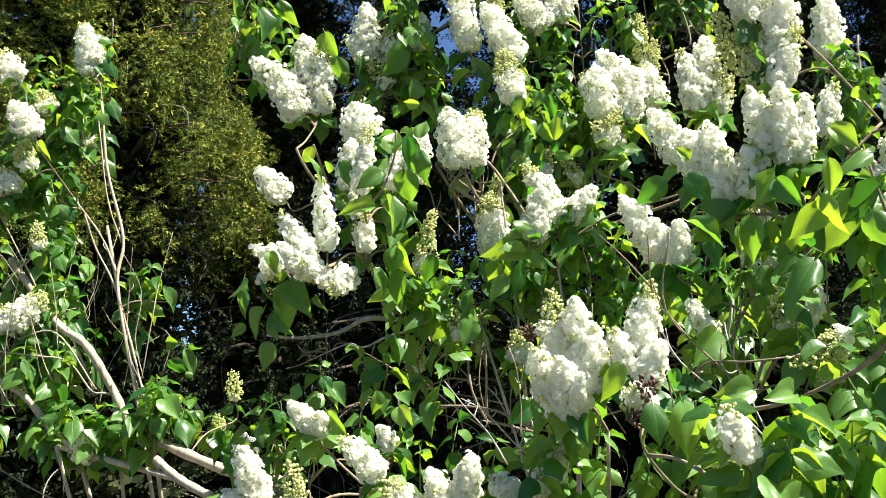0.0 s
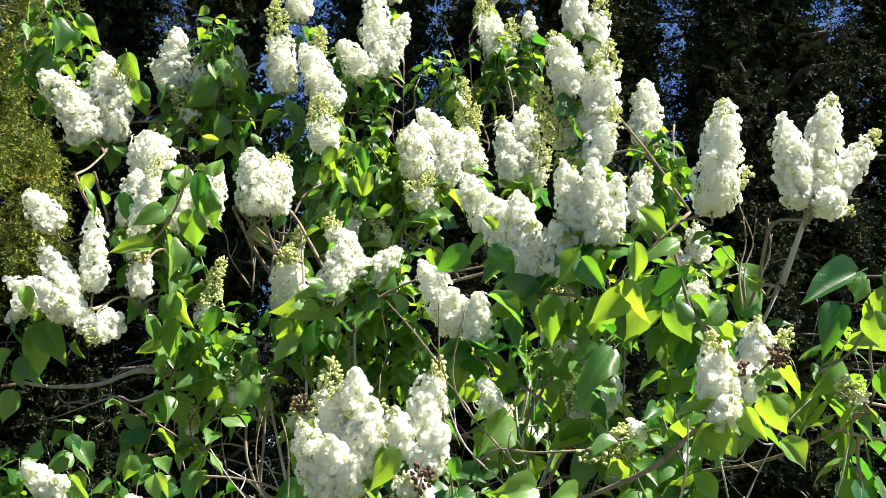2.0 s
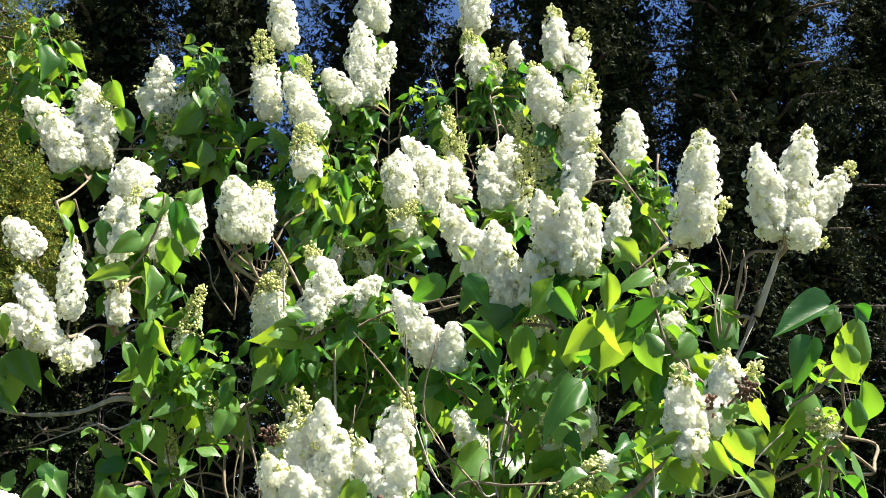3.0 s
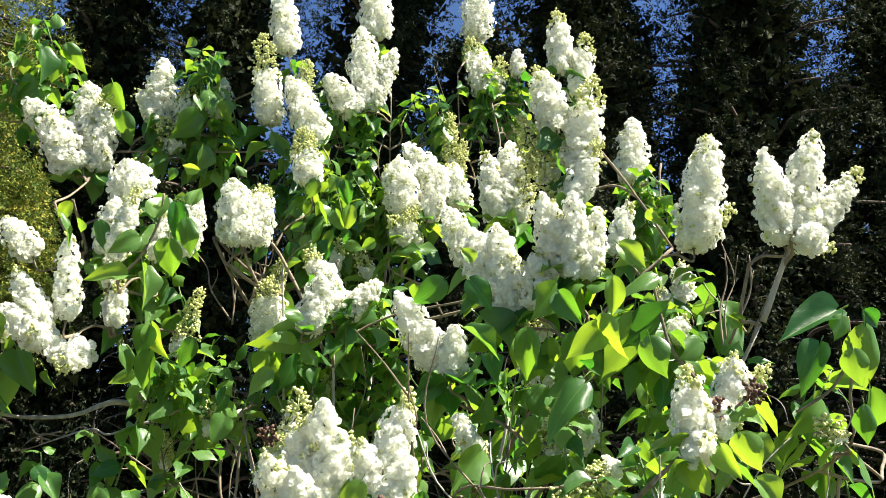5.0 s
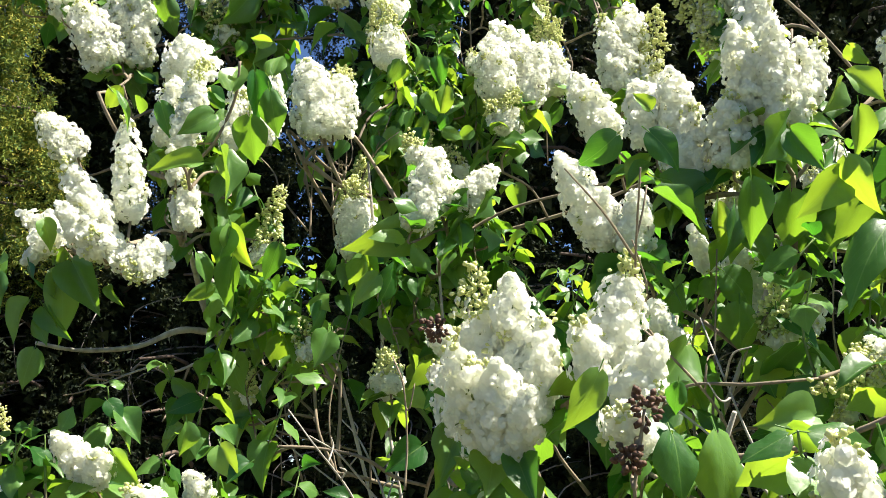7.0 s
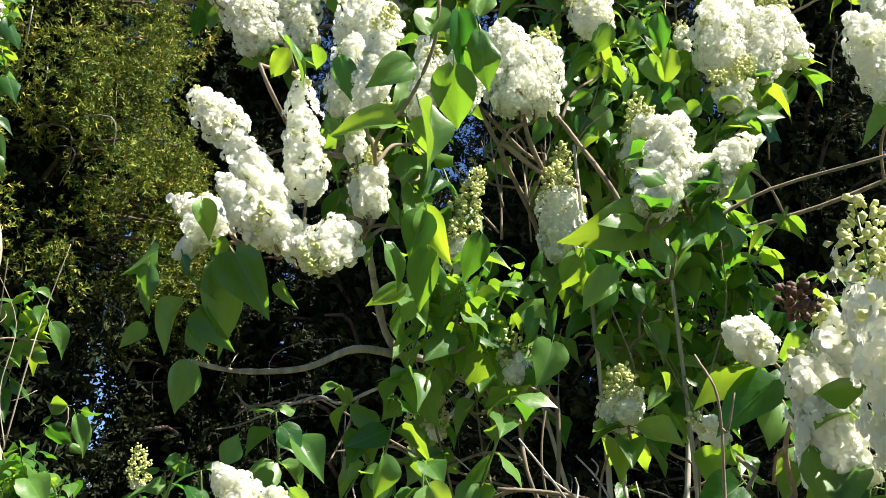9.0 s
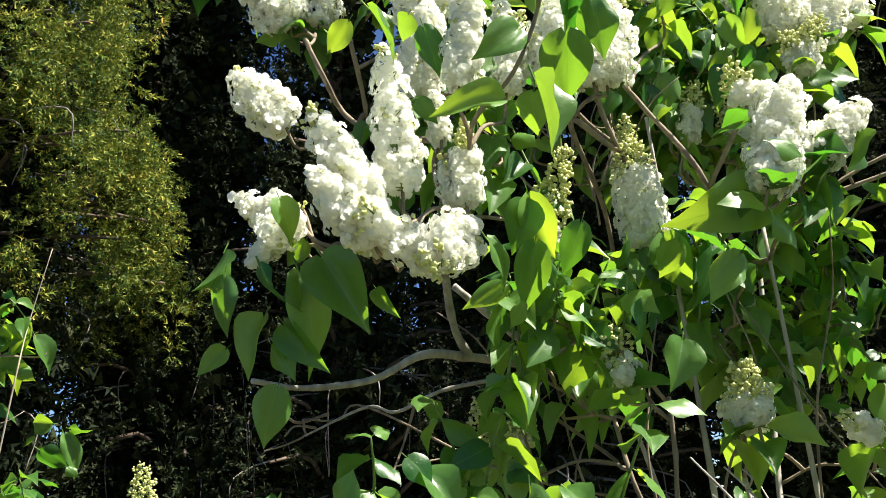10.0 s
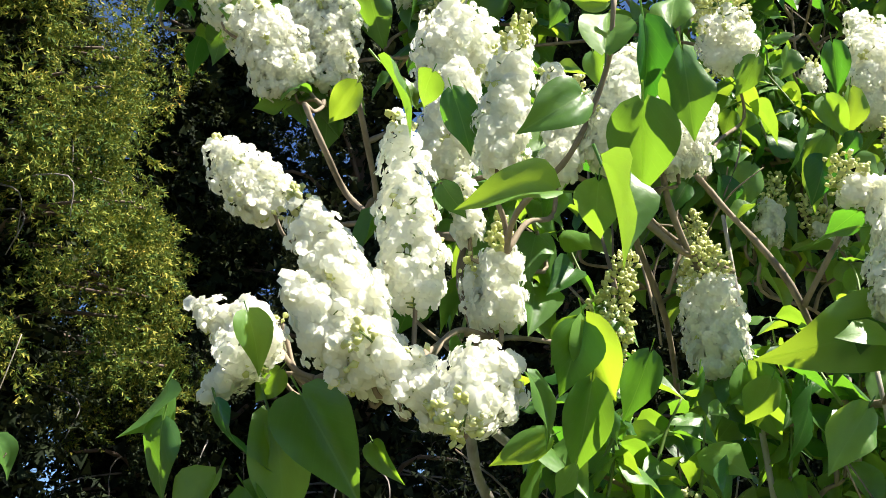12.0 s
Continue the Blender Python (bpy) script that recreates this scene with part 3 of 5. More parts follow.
branch(lilac, 0.004, 0.003, (1.014, 2.185, 1.791), (0.987, 2.181, 1.861), (0.966, 2.177, 1.933))
branch(lilac, 0.012, 0.004, (0.128, 3.412, 1.697), (-0.006, 3.394, 1.678), (-0.155, 3.355, 1.690), (-0.253, 3.315, 1.691), (-0.350, 3.279, 1.643), (-0.472, 3.220, 1.624), (-0.556, 3.151, 1.630))
branch(lilac, 0.009, 0.006, (-0.159, 3.355, 1.690), (-0.193, 3.312, 1.738), (-0.215, 3.238, 1.810), (-0.231, 3.085, 1.862))
branch(lilac, 0.008, 0.007, (-0.006, 3.393, 1.695), (-0.089, 3.390, 1.758), (-0.187, 3.337, 1.825))
branch(lilac, 0.007, 0.002, (0.023, 3.594, 1.675), (-0.168, 3.597, 1.660), (-0.281, 3.600, 1.614), (-0.344, 3.600, 1.626), (-0.475, 3.554, 1.567))
branch(lilac, 0.004, 0.002, (-0.425, 3.601, 1.614), (-0.491, 3.583, 1.597), (-0.523, 3.581, 1.627))
branch(lilac, 0.004, 0.002, (-0.243, 3.599, 1.630), (-0.267, 3.603, 1.555), (-0.302, 3.558, 1.476))
branch(lilac, 0.003, 0.002, (-0.066, 3.599, 1.609), (-0.153, 3.604, 1.526), (-0.290, 3.556, 1.500))
branch(lilac, 0.0042, 0.003, (-0.237, 2.943, 1.840), (-0.220, 2.909, 1.922), (-0.218, 2.837, 1.965), (-0.168, 2.784, 2.016), (-0.131, 2.759, 2.106), (-0.125, 2.736, 2.178))
branch(lilac, 0.005, 0.004, (-0.241, 2.963, 1.845), (-0.264, 2.960, 1.920), (-0.258, 2.957, 1.978))
branch(lilac, 0.006, 0.004, (-0.393, 3.181, 2.110), (-0.437, 3.138, 2.174), (-0.465, 3.125, 2.231))
branch(lilac, 0.005, 0.004, (-0.361, 3.131, 2.110), (-0.397, 3.025, 2.217))
branch(lilac, 0.008, 0.006, (1.224, 2.181, 1.871), (1.258, 2.112, 2.037))
branch(lilac, 0.005, 0.004, (1.171, 2.180, 1.878), (1.164, 2.125, 1.979))
branch(lilac, 0.006, 0.004, (1.394, 3.254, 2.407), (1.472, 3.291, 2.654))
branch(lilac, 0.005, 0.004, (0.760, 2.700, 1.502), (0.804, 2.613, 1.639), (0.890, 2.534, 1.804), (0.984, 2.477, 1.943), (1.143, 2.469, 2.102))
branch(lilac, 0.005, 0.004, (0.783, 2.382, 1.474), (0.856, 2.376, 1.588), (0.892, 2.389, 1.719), (0.897, 2.383, 1.823), (0.885, 2.360, 1.884))
branch(lilac, 0.004, 0.002, (0.538, 2.309, 1.385), (0.573, 2.204, 1.476), (0.642, 2.104, 1.478), (0.738, 2.084, 1.487))
branch(lilac, 0.006, 0.005, (0.034, 3.218, 2.118), (0.134, 3.375, 1.999), (0.185, 3.482, 1.873))
branch(lilac, 0.006, 0.005, (0.162, 3.273, 2.036), (0.101, 3.218, 2.125), (0.077, 3.185, 2.185))
branch(lilac, 0.005, 0.004, (-0.009, 3.214, 2.201), (0.083, 3.268, 2.135), (0.147, 3.319, 2.116))
branch(lilac, 0.006, 0.005, (0.370, 3.282, 1.862), (0.282, 3.224, 2.020), (0.202, 3.266, 2.165), (0.162, 3.263, 2.215))
branch(lilac, 0.005, 0.004, (0.299, 3.225, 1.987), (0.365, 3.117, 2.146))
branch(lilac, 0.005, 0.004, (0.139, 3.110, 1.365), (0.135, 3.103, 1.491), (0.131, 3.098, 1.579))
branch(lilac, 0.005, 0.004, (0.133, 3.210, 1.357), (0.092, 3.206, 1.448), (0.081, 3.250, 1.557))
branch(lilac, 0.004, 0.003, (0.302, 2.809, 1.352), (0.354, 2.806, 1.385), (0.385, 2.803, 1.434))
branch(lilac, 0.005, 0.004, (0.336, 2.709, 1.329), (0.403, 2.705, 1.397))
branch(lilac, 0.004, 0.003, (0.080, 3.303, 1.497), (-0.029, 3.398, 1.602), (-0.052, 3.496, 1.657))
branch(lilac, 0.004, 0.003, (0.156, 2.809, 1.378), (0.07, 2.815, 1.395), (-0.014, 2.807, 1.398))
branch(lilac, 0.004, 0.003, (1.366, 1.998, 1.538), (1.293, 1.995, 1.587), (1.233, 1.993, 1.621))
branch(lilac, 0.004, 0.003, (1.437, 2.095, 1.601), (1.301, 2.044, 1.612), (1.161, 1.993, 1.632))
branch(lilac, 0.003, 0.0025, (0.564, 3.642, 2.637), (0.541, 3.578, 2.899))
branch(lilac, 0.003, 0.0025, (0.864, 3.545, 2.577), (0.810, 3.584, 2.782), (0.793, 3.621, 3.046))
branch(lilac, 0.004, 0.003, (0.938, 3.488, 2.719), (0.920, 3.577, 2.929))
leaf(lilac, (0.283, 3.255, 2.433), (0.254, 3.259, 2.364), 0.051, 30)
leaf(lilac, (0.343, 3.254, 2.451), (0.330, 3.257, 2.394), 0.047, 0)
leaf(lilac, (0.366, 3.156, 2.408), (0.386, 3.160, 2.327), 0.048, 30)
leaf(lilac, (0.345, 3.161, 2.312), (0.376, 3.164, 2.244), 0.048, -30)
leaf(lilac, (0.306, 3.164, 2.258), (0.282, 3.168, 2.176), 0.066, 16)
leaf(lilac, (0.334, 3.166, 2.210), (0.310, 3.170, 2.139), 0.056, 10)
leaf(lilac, (0.387, 3.164, 2.255), (0.374, 3.166, 2.214), 0.038, 30)
leaf(lilac, (0.384, 3.166, 2.210), (0.454, 3.166, 2.201), 0.028, 25)
leaf(lilac, (0.320, 3.357, 2.399), (0.290, 3.359, 2.350), 0.053, -30)
leaf(lilac, (0.230, 3.359, 2.367), (0.185, 3.360, 2.340), 0.053, -20)
leaf(lilac, (0.275, 3.358, 2.383), (0.262, 3.360, 2.336), 0.043, 30)
leaf(lilac, (0.261, 3.361, 2.314), (0.216, 3.363, 2.287), 0.063, 16)
leaf(lilac, (0.282, 3.314, 2.260), (0.258, 3.318, 2.183), 0.061, 16)
leaf(lilac, (0.145, 3.268, 2.196), (0.113, 3.271, 2.143), 0.043, -30)
leaf(lilac, (0.256, 3.269, 2.164), (0.204, 3.271, 2.129), 0.043, -20)
leaf(lilac, (0.227, 3.316, 2.234), (0.236, 3.319, 2.171), 0.051, 0)
leaf(lilac, (-0.099, 2.741, 2.059), (-0.087, 2.767, 1.957), 0.079, 25)
leaf(lilac, (-0.151, 2.726, 1.979), (-0.123, 2.711, 1.870), 0.055, 16)
leaf(lilac, (-0.144, 2.766, 1.977), (-0.145, 2.789, 1.915), 0.055, 35)
leaf(lilac, (-0.193, 2.757, 1.961), (-0.291, 2.738, 1.947), 0.050, 10)
leaf(lilac, (-0.061, 2.719, 2.110), (-0.041, 2.743, 2.020), 0.055, 16)
leaf(lilac, (-0.093, 2.737, 2.155), (-0.073, 2.742, 2.049), 0.021, 75)
leaf(lilac, (-0.171, 2.722, 2.052), (-0.231, 2.695, 2.003), 0.057, 16)
leaf(lilac, (-0.374, 2.761, 2.100), (-0.321, 2.764, 2.032), 0.045, 16)
leaf(lilac, (-0.319, 2.761, 2.091), (-0.337, 2.793, 2.062), 0.042, 30)
leaf(lilac, (-0.394, 2.996, 2.200), (-0.432, 3.019, 2.149), 0.041, 40)
leaf(lilac, (-0.288, 2.840, 2.113), (-0.264, 2.843, 2.038), 0.043, -20)
leaf(lilac, (-0.137, 2.739, 2.114), (-0.126, 2.735, 2.192), 0.067, 20)
leaf(lilac, (-0.055, 2.756, 2.162), (-0.045, 2.753, 2.225), 0.057, 30)
leaf(lilac, (-0.299, 2.836, 1.995), (-0.275, 2.838, 1.958), 0.031, -60)
leaf(lilac, (-0.501, 2.854, 1.848), (-0.480, 2.847, 1.787), 0.041, 5)
leaf(lilac, (-0.578, 2.865, 1.774), (-0.605, 2.850, 1.708), 0.051, 16)
leaf(lilac, (-0.576, 2.849, 1.733), (-0.585, 2.834, 1.655), 0.037, 40)
leaf(lilac, (-0.531, 2.893, 1.758), (-0.499, 2.870, 1.673), 0.054, -35)
leaf(lilac, (-0.479, 2.894, 1.737), (-0.457, 2.878, 1.700), 0.036, 10)
leaf(lilac, (-0.441, 2.865, 1.764), (-0.381, 2.833, 1.659), 0.083, 5)
leaf(lilac, (-0.474, 2.893, 1.750), (-0.426, 2.872, 1.615), 0.078, -15)
leaf(lilac, (-0.366, 2.866, 1.717), (-0.344, 2.850, 1.676), 0.016, -15)
leaf(lilac, (-0.525, 2.897, 1.687), (-0.553, 2.874, 1.603), 0.053, -15)
leaf(lilac, (-0.495, 2.897, 1.674), (-0.442, 2.873, 1.604), 0.035, -45)
leaf(lilac, (-0.509, 2.899, 1.647), (-0.480, 2.883, 1.597), 0.027, -15)
leaf(lilac, (-0.576, 2.872, 1.638), (-0.612, 2.855, 1.604), 0.033, 20)
leaf(lilac, (-0.467, 2.897, 1.798), (-0.497, 2.918, 1.766), 0.036, 10)
leaf(lilac, (-0.136, 2.902, 1.859), (-0.154, 2.906, 1.779), 0.063, 16)
leaf(lilac, (-0.129, 2.901, 1.867), (-0.090, 2.906, 1.764), 0.043, 40)
leaf(lilac, (-0.197, 2.905, 1.801), (-0.155, 2.909, 1.727), 0.059, 16)
leaf(lilac, (-0.124, 2.905, 1.794), (-0.138, 2.911, 1.685), 0.039, 35)
leaf(lilac, (-0.163, 2.958, 1.741), (-0.226, 2.940, 1.711), 0.029, 20)
leaf(lilac, (-0.110, 2.906, 1.769), (-0.089, 2.908, 1.732), 0.026, 16)
leaf(lilac, (-0.145, 2.910, 1.703), (-0.160, 2.912, 1.665), 0.044, 16)
leaf(lilac, (0.216, 3.189, 1.893), (0.305, 3.170, 1.857), 0.068, 16)
leaf(lilac, (0.193, 3.209, 1.887), (0.231, 3.185, 1.775), 0.077, 30)
leaf(lilac, (0.113, 3.190, 1.876), (0.096, 3.194, 1.808), 0.059, 16)
leaf(lilac, (-0.026, 2.992, 1.850), (-0.054, 2.996, 1.763), 0.050, 20)
leaf(lilac, (0.264, 3.171, 1.850), (0.254, 3.146, 1.746), 0.084, 16)
leaf(lilac, (0.084, 3.048, 1.727), (0.064, 3.022, 1.649), 0.080, 16)
leaf(lilac, (-0.021, 3.099, 1.715), (0.042, 3.079, 1.709), 0.037, 10)
leaf(lilac, (0.173, 3.091, 1.843), (0.147, 3.095, 1.779), 0.063, 60)
leaf(lilac, (0.321, 2.987, 1.910), (0.140, 2.942, 1.838), 0.060, 16)
leaf(lilac, (0.191, 2.895, 1.770), (0.137, 2.868, 1.703), 0.053, 30)
leaf(lilac, (0.336, 3.170, 2.245), (0.293, 3.176, 2.144), 0.064, -40)
leaf(lilac, (0.390, 3.166, 2.332), (0.380, 3.170, 2.241), 0.047, 50)
leaf(lilac, (0.486, 3.269, 2.256), (0.442, 3.271, 2.230), 0.049, 20)
leaf(lilac, (0.211, 2.787, 1.913), (0.266, 2.788, 1.899), 0.051, 0)
leaf(lilac, (-0.063, 2.960, 2.325), (-0.115, 2.959, 2.334), 0.034, 30)
leaf(lilac, (-0.127, 2.960, 2.319), (-0.138, 2.962, 2.284), 0.034, 0)
leaf(lilac, (-0.085, 2.964, 2.248), (-0.070, 2.966, 2.201), 0.047, 40)
leaf(lilac, (0.422, 2.958, 1.985), (0.365, 2.942, 1.916), 0.087, 0)
leaf(lilac, (0.450, 2.958, 1.993), (0.425, 2.942, 1.913), 0.074, 16)
leaf(lilac, (0.400, 2.981, 1.928), (0.357, 2.965, 1.854), 0.093, -10)
leaf(lilac, (0.603, 2.338, 1.981), (0.572, 2.337, 2.010), 0.070, 10)
leaf(lilac, (0.594, 2.321, 1.932), (0.652, 2.304, 1.874), 0.059, -20)
leaf(lilac, (0.539, 2.341, 1.929), (0.480, 2.324, 1.868), 0.060, 20)
leaf(lilac, (0.725, 2.103, 1.890), (0.683, 2.087, 1.809), 0.079, 10)
leaf(lilac, (0.734, 2.104, 1.872), (0.776, 2.087, 1.806), 0.053, -30)
leaf(lilac, (0.837, 2.137, 1.816), (0.772, 2.120, 1.752), 0.063, 30)
leaf(lilac, (0.839, 2.082, 1.909), (0.858, 2.087, 1.825), 0.040, 40)
leaf(lilac, (0.828, 2.106, 1.833), (0.861, 2.111, 1.736), 0.035, -55)
leaf(lilac, (0.675, 2.128, 1.793), (0.679, 2.113, 1.692), 0.040, 40)
leaf(lilac, (0.728, 2.288, 1.793), (0.715, 2.273, 1.700), 0.048, 10)
leaf(lilac, (0.585, 2.287, 1.814), (0.666, 2.270, 1.760), 0.048, -20)
leaf(lilac, (0.890, 2.178, 2.009), (0.946, 2.160, 1.956), 0.053, 10)
leaf(lilac, (0.697, 2.288, 1.801), (0.705, 2.291, 1.733), 0.021, 60)
leaf(lilac, (0.332, 1.883, 1.467), (0.301, 1.867, 1.394), 0.040, 30)
leaf(lilac, (0.440, 1.904, 1.458), (0.439, 1.906, 1.417), 0.027, 50)
leaf(lilac, (0.361, 1.747, 1.391), (0.368, 1.720, 1.330), 0.052, 16)
leaf(lilac, (0.416, 1.757, 1.392), (0.434, 1.742, 1.301), 0.071, 16)
leaf(lilac, (0.472, 1.707, 1.397), (0.533, 1.678, 1.374), 0.034, 16)
leaf(lilac, (0.464, 1.728, 1.380), (0.456, 1.711, 1.319), 0.035, 50)
leaf(lilac, (0.700, 1.845, 1.654), (0.615, 1.809, 1.573), 0.063, 5)
leaf(lilac, (-0.188, 2.754, 1.438), (-0.189, 2.758, 1.374), 0.043, 0)
leaf(lilac, (-0.121, 2.727, 1.395), (-0.092, 2.700, 1.333), 0.064, 16)
leaf(lilac, (-0.318, 2.783, 1.458), (-0.270, 2.755, 1.415), 0.072, 16)
leaf(lilac, (-0.422, 2.804, 1.426), (-0.405, 2.802, 1.469), 0.043, 0)
leaf(lilac, (-0.318, 2.747, 1.383), (-0.270, 2.720, 1.322), 0.063, 30)
leaf(lilac, (-0.067, 2.728, 1.364), (-0.107, 2.700, 1.333), 0.060, -20)
leaf(lilac, (-0.506, 2.896, 1.586), (-0.532, 2.900, 1.506), 0.057, 10)
leaf(lilac, (0.271, 2.898, 1.596), (0.284, 2.899, 1.566), 0.044, 0)
leaf(lilac, (0.086, 2.895, 1.639), (0.063, 2.879, 1.564), 0.085, 10)
leaf(lilac, (1.000, 2.180, 1.887), (0.925, 2.185, 1.777), 0.085, -20)
leaf(lilac, (0.972, 2.176, 1.946), (0.882, 2.158, 1.908), 0.044, 10)
leaf(lilac, (0.858, 1.936, 1.762), (0.873, 1.920, 1.687), 0.063, -40)
leaf(lilac, (0.936, 1.886, 1.755), (0.894, 1.868, 1.713), 0.068, 0)
leaf(lilac, (0.968, 1.908, 1.725), (1.003, 1.888, 1.715), 0.063, 20)
leaf(lilac, (0.920, 1.715, 1.575), (0.948, 1.699, 1.514), 0.055, 20)
leaf(lilac, (0.886, 1.716, 1.555), (0.909, 1.699, 1.503), 0.042, -40)
leaf(lilac, (0.949, 1.719, 1.506), (0.987, 1.701, 1.464), 0.054, -30)
leaf(lilac, (0.837, 1.747, 1.535), (0.872, 1.721, 1.475), 0.101, 16)
leaf(lilac, (1.242, 1.931, 1.851), (1.110, 1.915, 1.781), 0.062, -20)
leaf(lilac, (1.222, 1.882, 1.829), (1.208, 1.865, 1.782), 0.043, 20)
leaf(lilac, (1.270, 1.882, 1.844), (1.305, 1.883, 1.815), 0.054, -10)
leaf(lilac, (1.255, 1.863, 1.807), (1.262, 1.850, 1.690), 0.064, 45)
leaf(lilac, (1.217, 1.846, 1.758), (1.225, 1.829, 1.695), 0.062, 30)
leaf(lilac, (1.174, 1.885, 1.771), (1.126, 1.870, 1.681), 0.059, 16)
leaf(lilac, (1.238, 1.851, 1.657), (1.248, 1.855, 1.587), 0.041, 10)
leaf(lilac, (1.278, 1.889, 1.695), (1.304, 1.894, 1.603), 0.032, 50)
leaf(lilac, (1.192, 1.940, 1.683), (1.155, 1.925, 1.595), 0.086, 0)
leaf(lilac, (1.144, 2.180, 1.876), (1.198, 2.181, 1.862), 0.037, 20)
leaf(lilac, (0.923, 2.181, 1.855), (0.903, 2.190, 1.686), 0.072, 50)
leaf(lilac, (0.636, 2.381, 1.865), (0.728, 2.365, 1.792), 0.090, -20)
leaf(lilac, (0.799, 2.383, 1.828), (0.816, 2.387, 1.751), 0.047, 55)
leaf(lilac, (0.832, 2.283, 1.827), (0.850, 2.289, 1.717), 0.075, 30)
leaf(lilac, (0.779, 2.439, 1.715), (0.843, 2.422, 1.654), 0.079, -20)
leaf(lilac, (0.660, 2.390, 1.688), (0.621, 2.374, 1.609), 0.101, 0)
leaf(lilac, (0.631, 2.297, 1.557), (0.569, 2.271, 1.472), 0.091, 0)
leaf(lilac, (0.781, 2.392, 1.647), (0.779, 2.377, 1.559), 0.076, 40)
leaf(lilac, (-0.628, 3.505, 2.950), (-0.636, 3.502, 3.011), 0.069, -10)
leaf(lilac, (-0.671, 3.509, 2.872), (-0.635, 3.516, 2.745), 0.096, 16)
leaf(lilac, (-0.618, 3.530, 2.858), (-0.623, 3.535, 2.765), 0.077, 40)
leaf(lilac, (-0.594, 3.557, 2.917), (-0.525, 3.562, 2.823), 0.059, 60)
leaf(lilac, (-0.411, 3.465, 2.756), (-0.372, 3.470, 2.661), 0.087, 20)
leaf(lilac, (-0.372, 3.470, 2.661), (-0.339, 3.476, 2.547), 0.076, 50)
leaf(lilac, (-0.758, 3.604, 2.958), (-0.785, 3.608, 2.891), 0.098, -20)
leaf(lilac, (-0.678, 3.534, 2.768), (-0.749, 3.538, 2.697), 0.095, 30)
leaf(lilac, (-0.111, 3.478, 2.890), (-0.100, 3.484, 2.788), 0.137, -10)
leaf(lilac, (-0.124, 3.439, 2.683), (-0.183, 3.425, 2.568), 0.114, 0)
leaf(lilac, (-0.036, 3.436, 2.735), (-0.027, 3.440, 2.656), 0.115, 30)
leaf(lilac, (-0.092, 3.445, 2.568), (-0.099, 3.450, 2.469), 0.087, 0)
leaf(lilac, (0.111, 3.395, 2.576), (0.024, 3.397, 2.526), 0.094, 10)
leaf(lilac, (-0.172, 3.523, 2.988), (-0.197, 3.525, 2.953), 0.079, 0)
leaf(lilac, (1.060, 2.414, 2.180), (1.105, 2.417, 2.142), 0.050, -20)
leaf(lilac, (0.964, 2.321, 2.059), (0.939, 2.324, 1.989), 0.079, 0)
leaf(lilac, (0.550, 1.793, 1.415), (0.483, 1.774, 1.406), 0.061, 16)
leaf(lilac, (0.602, 1.745, 1.384), (0.618, 1.730, 1.279), 0.079, 16)
leaf(lilac, (0.639, 1.647, 1.338), (0.695, 1.621, 1.266), 0.046, 16)
leaf(lilac, (0.732, 1.793, 1.402), (0.749, 1.797, 1.342), 0.037, 16)
leaf(lilac, (-0.338, 2.775, 1.479), (-0.305, 2.757, 1.447), 0.072, 0)
leaf(lilac, (0.207, 2.397, 1.391), (0.151, 2.379, 1.353), 0.068, 0)
leaf(lilac, (0.262, 2.199, 1.341), (0.285, 2.202, 1.292), 0.050, 0)
leaf(lilac, (0.375, 2.388, 1.550), (0.332, 2.391, 1.497), 0.068, 0)
panicle(lilac, (-0.457, 3.546, 2.552), (-0.500, 3.534, 2.777), 0.0686, 1)
panicle(lilac, (-0.510, 3.547, 2.540), (-0.689, 3.519, 2.681), 0.0645, 1)
panicle(lilac, (-0.438, 3.530, 2.473), (-0.429, 3.486, 2.731), 0.0585, 0.75)
panicle(lilac, (-0.502, 3.511, 2.458), (-0.595, 3.452, 2.613), 0.0794, 0.95)
panicle(lilac, (-0.238, 3.081, 2.259), (-0.272, 3.026, 2.348), 0.0751, 1)
panicle(lilac, (-0.284, 2.971, 2.066), (-0.265, 2.933, 2.207), 0.0431, 1)
panicle(lilac, (-0.123, 2.986, 2.153), (-0.140, 2.982, 2.237), 0.0284, 1)
panicle(lilac, (-0.267, 3.540, 2.662), (-0.264, 3.528, 2.898), 0.0601, 1)
panicle(lilac, (-0.272, 3.538, 2.702), (-0.333, 3.505, 2.763), 0.0388, 0.9)
panicle(lilac, (-0.073, 3.518, 2.711), (-0.053, 3.510, 2.849), 0.0430, 1)
panicle(lilac, (-0.160, 3.521, 2.648), (-0.170, 3.512, 2.811), 0.0445, 0.7)
panicle(lilac, (-0.189, 3.525, 2.568), (-0.235, 3.480, 2.663), 0.0443, 0.3)
panicle(lilac, (0.118, 3.439, 2.675), (0.059, 3.423, 2.993), 0.0539, 0.55)
panicle(lilac, (0.149, 3.474, 2.967), (0.104, 3.461, 3.223), 0.0537, 0.9)
panicle(lilac, (0.289, 3.393, 2.615), (0.166, 3.352, 2.811), 0.0592, 1)
panicle(lilac, (0.264, 3.302, 2.436), (0.222, 3.263, 2.611), 0.0531, 0.5)
panicle(lilac, (0.216, 3.433, 2.791), (0.229, 3.427, 2.922), 0.0331, 0.2)
panicle(lilac, (0.459, 3.582, 2.826), (0.411, 3.565, 3.146), 0.0680, 1)
panicle(lilac, (0.467, 3.580, 2.855), (0.543, 3.568, 3.081), 0.0475, 1)
panicle(lilac, (0.416, 3.553, 2.804), (0.296, 3.507, 2.910), 0.0590, 1)
panicle(lilac, (0.487, 3.713, 3.194), (0.441, 3.697, 3.486), 0.0941, 0.9)
